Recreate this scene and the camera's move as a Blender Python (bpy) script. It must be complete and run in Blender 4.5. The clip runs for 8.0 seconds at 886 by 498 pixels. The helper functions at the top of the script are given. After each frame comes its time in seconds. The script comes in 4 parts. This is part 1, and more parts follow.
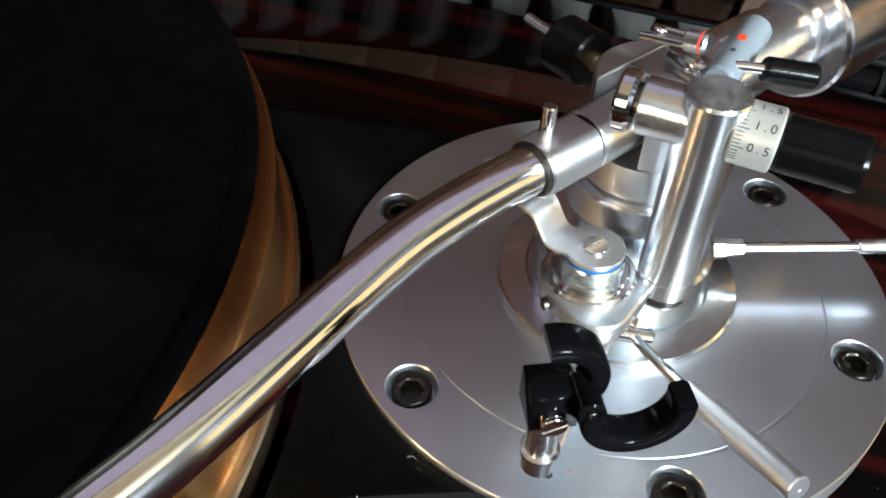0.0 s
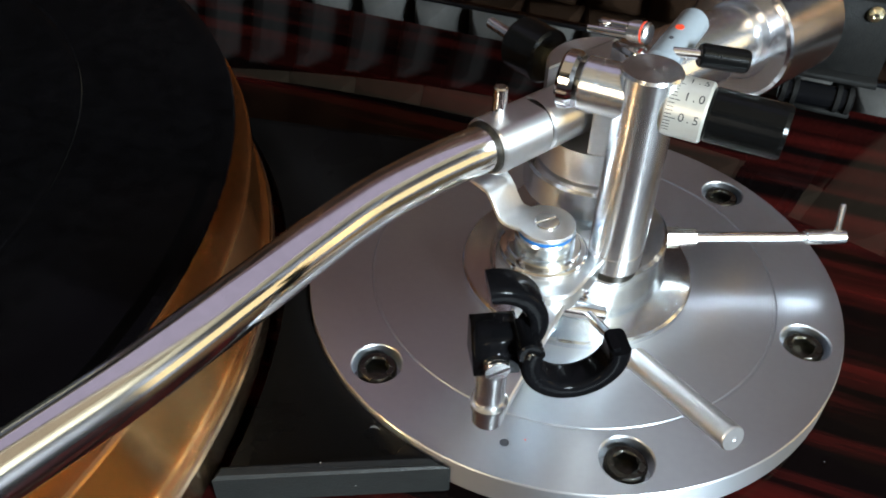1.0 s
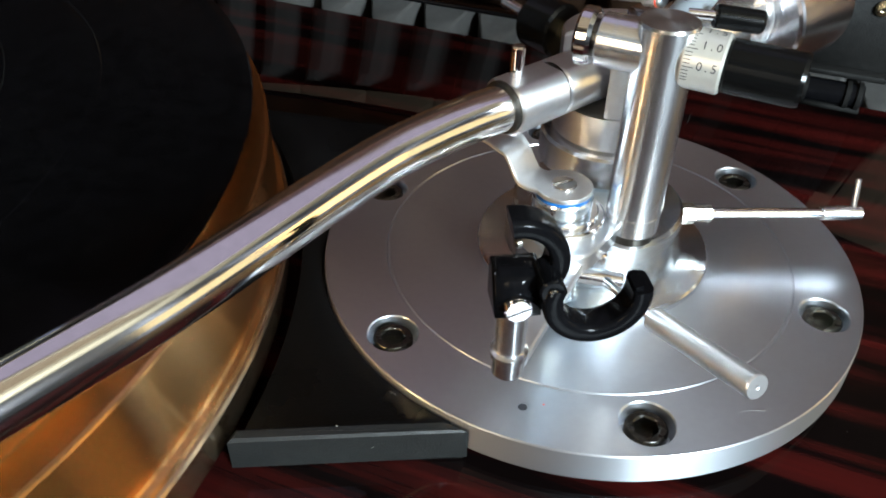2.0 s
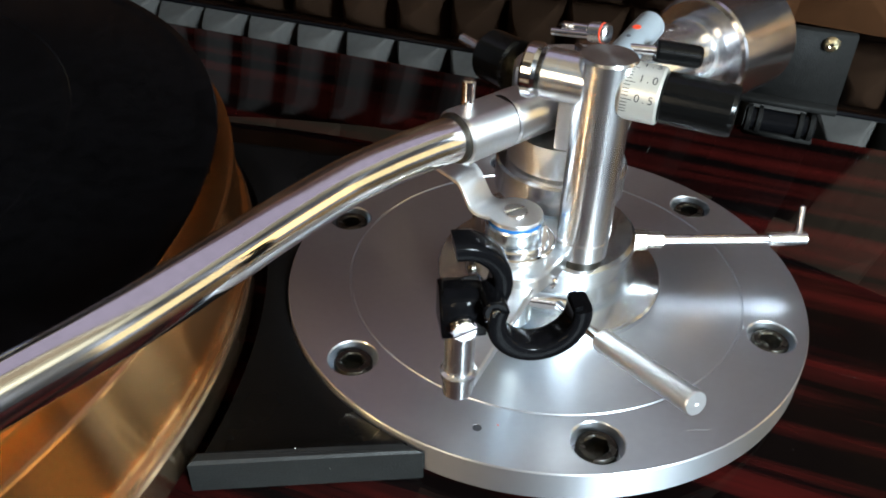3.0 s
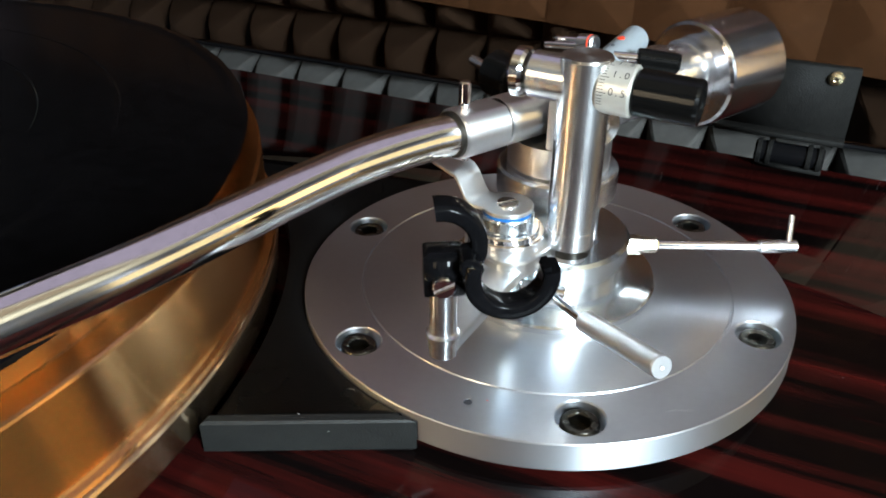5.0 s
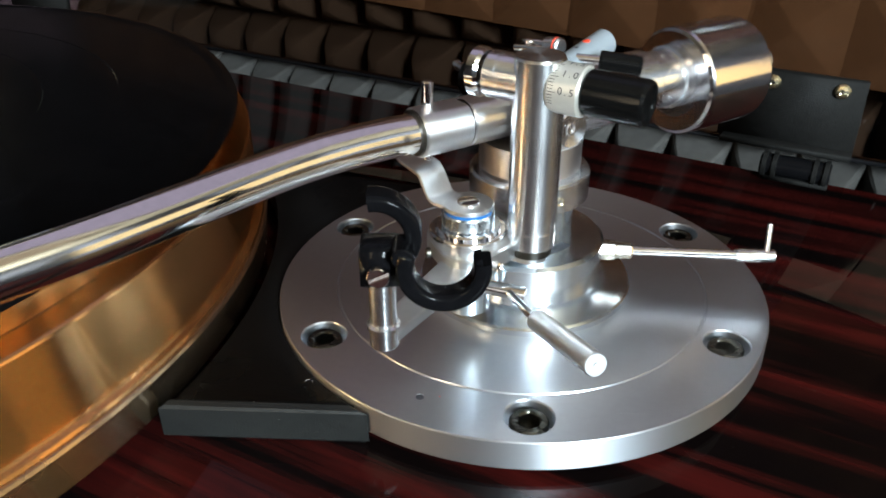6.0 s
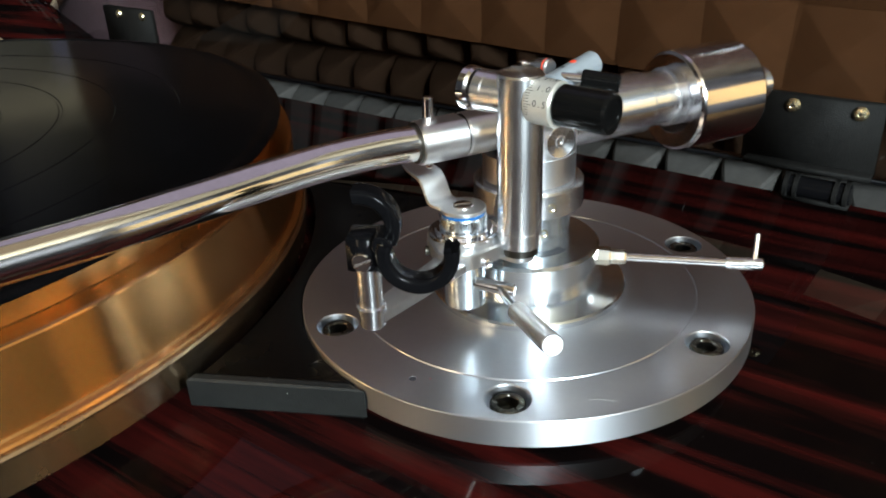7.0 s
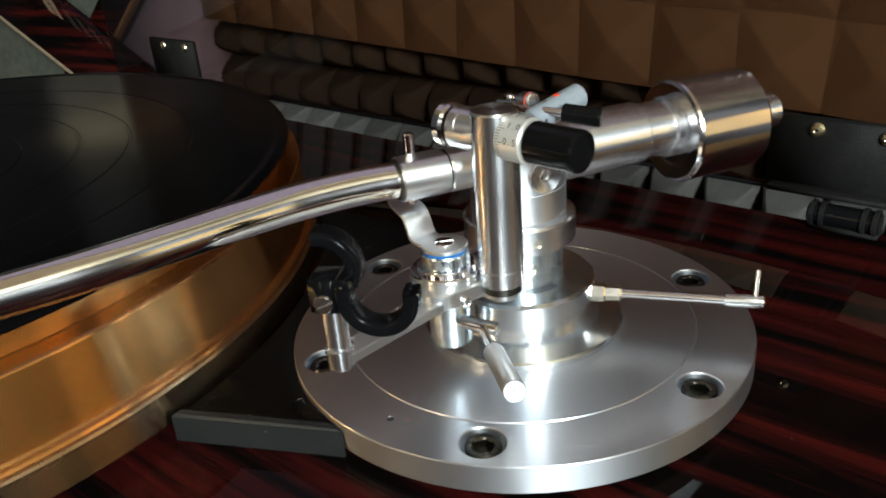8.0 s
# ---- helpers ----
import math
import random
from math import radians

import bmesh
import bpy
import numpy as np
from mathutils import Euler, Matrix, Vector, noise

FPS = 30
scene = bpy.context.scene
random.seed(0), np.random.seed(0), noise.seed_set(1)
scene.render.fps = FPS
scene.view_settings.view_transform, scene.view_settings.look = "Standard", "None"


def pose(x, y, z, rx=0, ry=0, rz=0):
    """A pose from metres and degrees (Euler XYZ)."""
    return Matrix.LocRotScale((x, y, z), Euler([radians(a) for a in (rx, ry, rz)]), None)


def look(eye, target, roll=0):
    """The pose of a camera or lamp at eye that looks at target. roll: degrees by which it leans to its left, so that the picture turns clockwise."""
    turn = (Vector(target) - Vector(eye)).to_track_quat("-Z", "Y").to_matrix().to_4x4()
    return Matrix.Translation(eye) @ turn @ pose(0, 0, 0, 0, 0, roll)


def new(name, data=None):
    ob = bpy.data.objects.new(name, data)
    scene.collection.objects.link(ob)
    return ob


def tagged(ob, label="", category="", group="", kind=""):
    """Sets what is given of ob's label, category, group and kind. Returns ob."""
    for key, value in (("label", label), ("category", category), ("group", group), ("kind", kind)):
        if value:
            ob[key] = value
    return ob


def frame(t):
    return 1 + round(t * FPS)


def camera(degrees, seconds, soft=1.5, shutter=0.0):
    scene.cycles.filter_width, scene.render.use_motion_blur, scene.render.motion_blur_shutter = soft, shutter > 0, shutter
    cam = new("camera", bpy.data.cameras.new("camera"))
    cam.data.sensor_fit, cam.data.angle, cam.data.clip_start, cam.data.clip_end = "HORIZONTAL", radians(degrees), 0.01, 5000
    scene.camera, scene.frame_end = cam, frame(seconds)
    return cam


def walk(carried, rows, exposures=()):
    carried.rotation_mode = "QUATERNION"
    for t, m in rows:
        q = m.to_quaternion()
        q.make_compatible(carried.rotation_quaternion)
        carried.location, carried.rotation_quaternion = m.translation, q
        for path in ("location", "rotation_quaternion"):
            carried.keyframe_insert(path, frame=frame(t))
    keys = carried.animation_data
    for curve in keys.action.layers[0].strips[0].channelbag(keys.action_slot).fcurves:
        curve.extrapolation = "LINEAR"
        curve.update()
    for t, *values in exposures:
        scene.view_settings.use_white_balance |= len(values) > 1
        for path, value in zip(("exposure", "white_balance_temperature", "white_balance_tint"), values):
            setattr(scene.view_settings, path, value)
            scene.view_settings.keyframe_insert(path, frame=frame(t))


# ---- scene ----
cam = camera(56.7, 8.0, soft=1.8)
PATH = [
    (0, (-0.01693, -0.13678, 0.14838), (-0.04011, 0.00375, 0.00797), 1.38),
    (0.5, (-0.01033, -0.14861, 0.14435), (-0.03523, -0.00399, 0.00846), 2.16),
    (1, (-0.00672, -0.15168, 0.14399), (-0.03121, -0.00263, 0.01290), 1.54),
    (1.5, (-0.00792, -0.15648, 0.13262), (-0.03384, -0.00506, 0.00456), 1.30),
    (2.8, (-0.00262, -0.16549, 0.13198), (-0.02927, -0.00570, 0.01469), 1.00),
    (3, (-0.00074, -0.16582, 0.13430), (-0.02476, -0.00530, 0.01743), 1.64),
    (3.5, (0.00265, -0.17286, 0.13035), (-0.02306, -0.00876, 0.01895), 1.13),
    (4, (0.00147, -0.17239, 0.12700), (-0.02751, -0.00625, 0.01950), 1.20),
    (4.5, (0.00851, -0.18056, 0.12740), (-0.02623, -0.01347, 0.02313), 0.24),
    (4.7, (0.01201, -0.18522, 0.12787), (-0.02383, -0.01778, 0.02453), 0.23),
    (5.8, (0.02852, -0.18509, 0.12570), (-0.02155, -0.01944, 0.02542), 0.01),
    (6, (0.03696, -0.18383, 0.12487), (-0.01556, -0.01800, 0.02617), -0.29),
    (6.5, (0.05466, -0.18444, 0.12477), (-0.00449, -0.01978, 0.02788), -0.20),
    (7, (0.06528, -0.19674, 0.12623), (-0.00900, -0.03464, 0.03566), -2.37),
    (7.5, (0.07297, -0.19354, 0.13017), (-0.00777, -0.03360, 0.04129), -3.15),
    (8, (0.08303, -0.18284, 0.12842), (-0.00726, -0.02651, 0.04235), -4.80),
]
walk(cam, [(t, look(eye, target, roll)) for t, eye, target, roll in PATH],
     ((0, 0.20, 6050, 10), (3.5, 0.22, 6050, 10), (4.7, 0.20, 6100, 10), (6.5, -0.01, 6200, 10), (8, -0.27, 6650, 10)))

# ---- light ----
world = bpy.data.worlds.new("room_air")
scene.world = world
world.use_nodes = True
world.node_tree.nodes["Background"].inputs[0].default_value = (0.55, 0.55, 0.75, 1)
world.node_tree.nodes["Background"].inputs[1].default_value = 0.02


def area(name, eye, target, sx, sy, watts, colour):
    lamp = bpy.data.lights.new(name, "AREA")
    lamp.shape, lamp.size, lamp.size_y, lamp.energy, lamp.color = "RECTANGLE", sx, sy, watts, colour
    ob = new(name, lamp)
    ob.matrix_world = look(eye, target)
    return ob


# lamps in made-up openings: three behind the camera, a low row to the east, a small one to the west, and two overhead:
# a lilac one to the north, a warm one above
area("window_light", (1.63, -1.97, 1.08), (0.0, 0.0, 0.03), 0.53, 0.80, 275.0, (0.83, 0.96, 0.98))
# two unseen fills added behind the camera
area("window_light_side", (-0.99, -1.97, 0.72), (0.0, 0.0, 0.03), 0.40, 0.92, 13.0, (1.0, 0.78, 0.50))
area("window_light_back", (0.15, -1.97, 0.62), (0.0, 0.0, 0.1), 1.5, 0.85, 5.5, (1.0, 0.91, 0.78))
# four unseen fills added for the bands on the platter rim and tube
area("window_light_east", (2.27, -0.33, 0.36), (0.0, -0.33, 0.35), 0.74, 0.88, 2.4, (1.0, 0.75, 0.36))
area("window_light_east_sunny", (2.27, 0.30, 0.36), (0.0, 0.30, 0.35), 0.44, 0.88, 2.7, (1.0, 0.66, 0.26))
area("window_light_east_pale", (2.27, 0.845, 0.45), (0.0, 0.845, 0.44), 0.17, 0.9, 1.1, (1.0, 0.88, 0.62))
area("window_light_east_far", (2.27, 1.66, 0.45), (0.0, 1.66, 0.44), 0.46, 0.9, 1.3, (1.0, 0.82, 0.50))
# unseen fill added for the yellowish patch on the record
area("window_light_west", (-2.27, 1.72, 0.72), (-0.25, 0.05, 0.05), 0.40, 0.14, 0.14, (1.0, 0.90, 0.58))
area("skylight", (-0.05, 1.05, 1.69), (-0.05, 1.049, 0.0), 2.9, 1.8, 6.0, (0.93, 0.80, 1.0))
# unseen warm fill added for the gold reflection along the tube
area("fill_light_overhead", (0.0, -0.62, 1.69), (0.0, -0.621, 0.0), 1.8, 1.3, 2.7, (1.0, 0.78, 0.48))

# ---- materials ----
def mat(name, base=(0.5, 0.5, 0.5), metal=0.0, rough=0.5, noise_scale=400.0, colour_var=0.1, rough_var=0.1, bump=0.0, bump_scale=900.0,
        aniso=0.0, axis="Z", coat=0.0, spec=0.5, random_var=0.0):
    """A procedural surface: base colour and gloss broken up by coarse and fine noise, with optional turned (circular) brushing."""
    m = bpy.data.materials.new(name)
    m.use_nodes = True
    nt = m.node_tree
    nd, ln = nt.nodes, nt.links
    b = nd["Principled BSDF"]
    b.inputs["Metallic"].default_value = metal
    b.inputs["Specular IOR Level"].default_value = spec
    b.inputs["Coat Weight"].default_value = coat
    b.inputs["Coat Roughness"].default_value = 0.04
    tc = nd.new("ShaderNodeTexCoord")
    n1, n2 = nd.new("ShaderNodeTexNoise"), nd.new("ShaderNodeTexNoise")
    n1.inputs["Scale"].default_value, n1.inputs["Detail"].default_value = noise_scale * 0.15, 5
    n2.inputs["Scale"].default_value, n2.inputs["Detail"].default_value = noise_scale * 2, 3
    mix = nd.new("ShaderNodeMath")
    mix.operation = "ADD"
    for n in (n1, n2):
        ln.new(tc.outputs["Object"], n.inputs["Vector"])
    ln.new(n1.outputs["Fac"], mix.inputs[0])
    ln.new(n2.outputs["Fac"], mix.inputs[1])
    ramp = nd.new("ShaderNodeMapRange")
    ramp.inputs["From Min"].default_value, ramp.inputs["From Max"].default_value = 0.7, 1.3
    ramp.inputs["To Min"].default_value, ramp.inputs["To Max"].default_value = 1 - colour_var, 1 + colour_var
    ln.new(mix.outputs[0], ramp.inputs["Value"])
    col = nd.new("ShaderNodeVectorMath")
    col.operation = "SCALE"
    col.inputs[0].default_value = base
    ln.new(ramp.outputs[0], col.inputs["Scale"])
    last = col.outputs[0]
    if random_var:
        info, rr, sc = nd.new("ShaderNodeObjectInfo"), nd.new("ShaderNodeMapRange"), nd.new("ShaderNodeVectorMath")
        rr.inputs["To Min"].default_value, rr.inputs["To Max"].default_value = 1 - random_var, 1 + random_var
        sc.operation = "SCALE"
        ln.new(info.outputs["Random"], rr.inputs["Value"])
        ln.new(last, sc.inputs[0])
        ln.new(rr.outputs[0], sc.inputs["Scale"])
        last = sc.outputs[0]
    ln.new(last, b.inputs["Base Color"])
    rg = nd.new("ShaderNodeMapRange")
    rg.inputs["From Min"].default_value, rg.inputs["From Max"].default_value = 0.3, 0.7
    rg.inputs["To Min"].default_value, rg.inputs["To Max"].default_value = max(rough - rough_var * rough, 0.02), rough + rough_var * rough
    ln.new(n1.outputs["Fac"], rg.inputs["Value"])
    ln.new(rg.outputs[0], b.inputs["Roughness"])
    if aniso:
        b.inputs["Anisotropic"].default_value = aniso
        tg = nd.new("ShaderNodeTangent")
        tg.direction_type, tg.axis = "RADIAL", axis
        b.inputs["Anisotropic Rotation"].default_value = 0.25
        ln.new(tg.outputs[0], b.inputs["Tangent"])
    if bump:
        n3, bp = nd.new("ShaderNodeTexNoise"), nd.new("ShaderNodeBump")
        n3.inputs["Scale"].default_value, n3.inputs["Detail"].default_value = bump_scale, 6
        bp.inputs["Strength"].default_value, bp.inputs["Distance"].default_value = bump, 0.0004
        ln.new(tc.outputs["Object"], n3.inputs["Vector"])
        ln.new(n3.outputs["Fac"], bp.inputs["Height"])
        ln.new(bp.outputs[0], b.inputs["Normal"])
    return m


def two_lobe(name, base, fine, fine_aniso, broad, broad_aniso, share, turn=0.25):
    """Satin metal whose gloss has a tighter lobe and a broad one."""
    m = mat(name, base, 1, broad, 300, 0.025, 0.0, aniso=broad_aniso)
    nd, ln = m.node_tree.nodes, m.node_tree.links
    b = nd["Principled BSDF"]
    g, mx, tg = nd.new("ShaderNodeBsdfAnisotropic"), nd.new("ShaderNodeMixShader"), nd.new("ShaderNodeTangent")
    tg.direction_type, tg.axis = "RADIAL", "Z"
    g.inputs["Color"].default_value = (*base, 1)
    g.inputs["Roughness"].default_value, g.inputs["Anisotropy"].default_value, g.inputs["Rotation"].default_value = fine, fine_aniso, turn
    mx.inputs[0].default_value = share
    ln.new(tg.outputs[0], g.inputs["Tangent"])
    ln.new(b.outputs[0], mx.inputs[1])
    ln.new(g.outputs[0], mx.inputs[2])
    ln.new(mx.outputs[0], nd["Material Output"].inputs[0])
    return m


def wood():
    """Dark red-brown striped veneer under clear gloss lacquer; the stripes run along local x."""
    m = mat("striped_veneer", (0.1, 0.02, 0.012), 0, 0.18, coat=0.25, spec=0.0)
    nt = m.node_tree
    nd, ln = nt.nodes, nt.links
    b = nd["Principled BSDF"]
    b.inputs["Coat Roughness"].default_value = 0.015
    tc, mp, warp = nd.new("ShaderNodeTexCoord"), nd.new("ShaderNodeMapping"), nd.new("ShaderNodeTexNoise")
    mp.inputs["Scale"].default_value = (5.0, 120.0, 120.0)
    warp.inputs["Scale"].default_value, warp.inputs["Detail"].default_value, warp.inputs["Roughness"].default_value = 1.0, 6, 0.55
    ln.new(tc.outputs["Object"], mp.inputs["Vector"])
    ln.new(mp.outputs[0], warp.inputs["Vector"])
    fine, mp2 = nd.new("ShaderNodeTexNoise"), nd.new("ShaderNodeMapping")
    mp2.inputs["Scale"].default_value = (40.0, 900.0, 900.0)
    fine.inputs["Scale"].default_value, fine.inputs["Detail"].default_value = 1.0, 4
    ln.new(tc.outputs["Object"], mp2.inputs["Vector"])
    ln.new(mp2.outputs[0], fine.inputs["Vector"])
    add = nd.new("ShaderNodeMath")
    add.operation, add.inputs[1].default_value = "MULTIPLY_ADD", 0.22
    ln.new(fine.outputs["Fac"], add.inputs[0])
    ln.new(warp.outputs["Fac"], add.inputs[2])
    r = nd.new("ShaderNodeValToRGB")
    e = r.color_ramp.elements
    e[0].position, e[0].color = 0.55, (0.0018, 0.0011, 0.0011, 1)
    e[1].position, e[1].color = 0.81, (0.032, 0.0034, 0.0028, 1)
    mid = e.new(0.64)
    mid.color = (0.011, 0.0019, 0.0017, 1)
    ln.new(add.outputs[0], r.inputs["Fac"])
    for l in list(b.inputs["Base Color"].links):
        ln.remove(l)
    ln.new(r.outputs[0], b.inputs["Base Color"])
    return m


def smoked():
    """Clear brown-tinted acrylic sheet."""
    m = bpy.data.materials.new("smoked_acrylic")
    m.use_nodes = True
    nd, ln = m.node_tree.nodes, m.node_tree.links
    nd.remove(nd["Principled BSDF"])
    tr, gl, mx, fr = nd.new("ShaderNodeBsdfTransparent"), nd.new("ShaderNodeBsdfGlossy"), nd.new("ShaderNodeMixShader"), nd.new("ShaderNodeLayerWeight")
    pw, ad = nd.new("ShaderNodeMath"), nd.new("ShaderNodeMath")
    pw.operation, pw.inputs[1].default_value = "POWER", 4.0
    ad.operation, ad.inputs[1].default_value, ad.inputs[2].default_value = "MULTIPLY_ADD", 0.3, 0.02
    tr.inputs[0].default_value = (0.47, 0.36, 0.29, 1)
    gl.inputs["Roughness"].default_value = 0.02
    fr.inputs["Blend"].default_value = 0.5
    ln.new(fr.outputs["Facing"], pw.inputs[0])
    ln.new(pw.outputs[0], ad.inputs[0])
    ln.new(ad.outputs[0], mx.inputs[0])
    ln.new(tr.outputs[0], mx.inputs[1])
    ln.new(gl.outputs[0], mx.inputs[2])
    ln.new(mx.outputs[0], nd["Material Output"].inputs[0])
    return m


ALU = (0.80, 0.81, 0.83)
M = dict(
    plate=two_lobe("satin_turned_aluminium", (0.59, 0.61, 0.65), 0.20, 0.2, 0.40, 0.6, 0.38),
    edge=two_lobe("satin_aluminium_edge", (0.60, 0.62, 0.66), 0.46, 0.45, 0.32, 0.65, 0.55, 0.0),
    turned=mat("turned_aluminium", ALU, 1, 0.25, 500, 0.03, 0.05, aniso=0.65),
    machined=mat("machined_aluminium", (0.74, 0.77, 0.80), 1, 0.19, 500, 0.03, 0.08, aniso=0.65),
    grip=mat("satin_aluminium_grip", ALU, 1, 0.36, 500, 0.03, 0.05),
    nickel=mat("yellowed_nickel", (0.80, 0.77, 0.69), 1, 0.24, 400, 0.06, 0.2),
    brushed=mat("brushed_aluminium", ALU, 1, 0.34, 500, 0.04, 0.05, aniso=0.6),
    satin=mat("satin_steel", (0.66, 0.67, 0.68), 1, 0.30, 300, 0.04, 0.1, 0.03, 5000),
    zinc=mat("zinc_plated_steel", (0.72, 0.80, 0.86), 1, 0.22, 300, 0.06, 0.2, 0.02, 3000),
    chrome=mat("chromed_brass_tube", (0.84, 0.82, 0.80), 1, 0.12, 250, 0.05, 0.25, 0.006, 2500),
    polished=mat("polished_steel", (0.78, 0.77, 0.78), 1, 0.10, 300, 0.04, 0.2, 0.01, 3000),
    weight=mat("polished_counterweight_steel", (0.66, 0.64, 0.66), 1, 0.15, 400, 0.03, 0.1, aniso=0.3),
    bolt=mat("black_oxide_steel", (0.09, 0.085, 0.075), 1, 0.28, 500, 0.25, 0.3, 0.1, 2500),
    black=mat("glossy_black_plastic", (0.003, 0.003, 0.0035), 0, 0.13, 400, 0.2, 0.3, 0.01, 1500, spec=0.05),
    rubber=mat("black_plastic", (0.003, 0.003, 0.003), 0, 0.17, 400, 0.2, 0.2, 0.03, 1800, spec=0.12),
    grey=mat("grey_plastic", (0.17, 0.19, 0.21), 0, 0.35, 400, 0.05, 0.2),
    dial=mat("white_anodised_dial", (0.50, 0.485, 0.44), 0.55, 0.34, 400, 0.04, 0.1),
    ink=mat("black_ink", (0.02, 0.02, 0.025), 0, 0.5, 400, 0.1),
    red=mat("red_paint", (0.75, 0.06, 0.02), 0, 0.35, 400, 0.1),
    blue=mat("blue_plastic", (0.012, 0.09, 0.27), 0, 0.35, 400, 0.1, spec=0.2),
    slab=mat("black_paint", (0.0032, 0.003, 0.003), 0, 0.30, 300, 0.2, 0.2, 0.15, 2200, spec=0.05),
    # slab paint again, made lighter to carry the light on its front face
    strip=mat("black_paint_lit_edge", (0.0105, 0.011, 0.0108), 0, 0.32, 300, 0.2, 0.2, 0.2, 2200, spec=0.3),
    gold=two_lobe("turned_gunmetal_bronze", (0.86, 0.49, 0.21), 0.25, 0.78, 0.22, 0.9, 0.75, 0.0),
    palegold=mat("brushed_pale_bronze", (0.66, 0.50, 0.34), 1, 0.26, 200, 0.06, 0.2, 0.02, 3000, aniso=0.95),
    vinyl=mat("pressed_vinyl", (0.0016, 0.0015, 0.0017), 0, 0.14, 120, 0.4, 0.3, 0.03, 700, aniso=0.75, spec=0.045),
    label=mat("black_paper_label", (0.007, 0.006, 0.006), 0, 0.55, 200, 0.2, bump=0.05),
    paper=mat("white_print", (0.75, 0.72, 0.68), 0, 0.6, 200, 0.05),
    foam=mat("grey_acoustic_foam", (0.044, 0.0415, 0.039), 0, 0.95, 100, 0.15, 0.05, 0.5, 900, spec=0.15, random_var=0.22),
    tan=mat("tan_acoustic_foam", (0.155, 0.113, 0.077), 0, 0.95, 100, 0.14, 0.05, 0.5, 900, spec=0.1, random_var=0.08),
    hinge=mat("black_powder_coated_steel", (0.007, 0.0068, 0.0065), 0, 0.6, 300, 0.3, 0.2, 0.5, 1800, spec=0.06),
    brass=mat("yellow_zinc_screw", (0.75, 0.66, 0.42), 1, 0.25, 400, 0.1, 0.2),
    dust=mat("white_lint", (0.5, 0.5, 0.48), 0, 0.9, 400, 0.1),
    wall=mat("painted_wall", (0.14, 0.135, 0.15), 0, 0.85, 8, 0.08, 0.1, 0.2, 300),
    ceiling=mat("painted_ceiling", (0.46, 0.37, 0.25), 0, 0.85, 8, 0.05, 0.1, 0.2, 300),
    floor=mat("grey_carpet", (0.12, 0.13, 0.12), 0, 0.95, 40, 0.25, 0.1, 0.6, 400),
    # a mirrored lilac glow put into a board's colour
    paleblue=mat("pale_blue_glow", (0.25, 0.27, 0.48), 0, 0.6, 20, 0.08, 0.1, 0.1, 300),
    quilt=mat("grey_green_quilt", (0.036, 0.038, 0.030), 0, 0.9, 60, 0.25, 0.1, 0.8, 120, spec=0.1),
    wood=wood(), smoked=smoked(),
)

# ---- mesh helpers: all numbers in millimetres ----
A = Vector((0.646, 0.764, 0.0)).normalized()      # along the arm, to its back end
N = Vector((0.764, -0.646, 0.0)).normalized()     # across the arm, to the dial side
UP = Vector((0, 0, 1))


def thing(name, at, label, category, group="", kind=""):
    ob = tagged(new(name), label, category, group, kind)
    ob.location = Vector(at) * 0.001
    ob.empty_display_size = 0.01
    return ob


def world_at(ob):
    p = Vector(ob.location)
    while ob.parent:
        ob = ob.parent
        p = p + ob.location
    return p


def part(name, bm, material, parent=None, label="", at=None, sharp=24, smooth=True, axis=None):
    """One mesh object from a bmesh in millimetres of the place, under a thing or a part; its origin is 'at'."""
    base = world_at(parent) if parent else Vector((0, 0, 0))
    origin = Vector(at) * 0.001 if at is not None else base
    bmesh.ops.scale(bm, vec=(0.001,) * 3, verts=bm.verts)
    bmesh.ops.translate(bm, vec=-origin, verts=bm.verts)
    bmesh.ops.recalc_face_normals(bm, faces=bm.faces)
    for e in bm.edges:
        if e.smooth and len(e.link_faces) == 2 and e.calc_face_angle(0) > radians(sharp):
            e.smooth = False
    me = bpy.data.meshes.new(name)
    bm.to_mesh(me)
    bm.free()
    me.materials.append(material)
    if smooth:
        me.polygons.foreach_set("use_smooth", [True] * len(me.polygons))
    ob = new(name, me)
    if parent:
        ob.parent = parent
    ob.location = origin - base
    if axis is not None:                            # the turned surface's own axis becomes local z
        q = UP.rotation_difference(Vector(axis)).to_matrix().to_4x4()
        me.transform(q.inverted())
        ob.rotation_euler = q.to_euler()
    if label:
        ob["label"] = label
    return ob


def basis(origin, axis, side=None):
    """A matrix that puts local z along axis."""
    z = Vector(axis).normalized()
    x = Vector(side) if side is not None else (UP.cross(z) if abs(z.z) < 0.99 else Vector((1, 0, 0)))
    x = (x - z * x.dot(z)).normalized()
    y = z.cross(x)
    m = Matrix((x, y, z)).transposed().to_4x4()
    m.translation = Vector(origin)
    return m


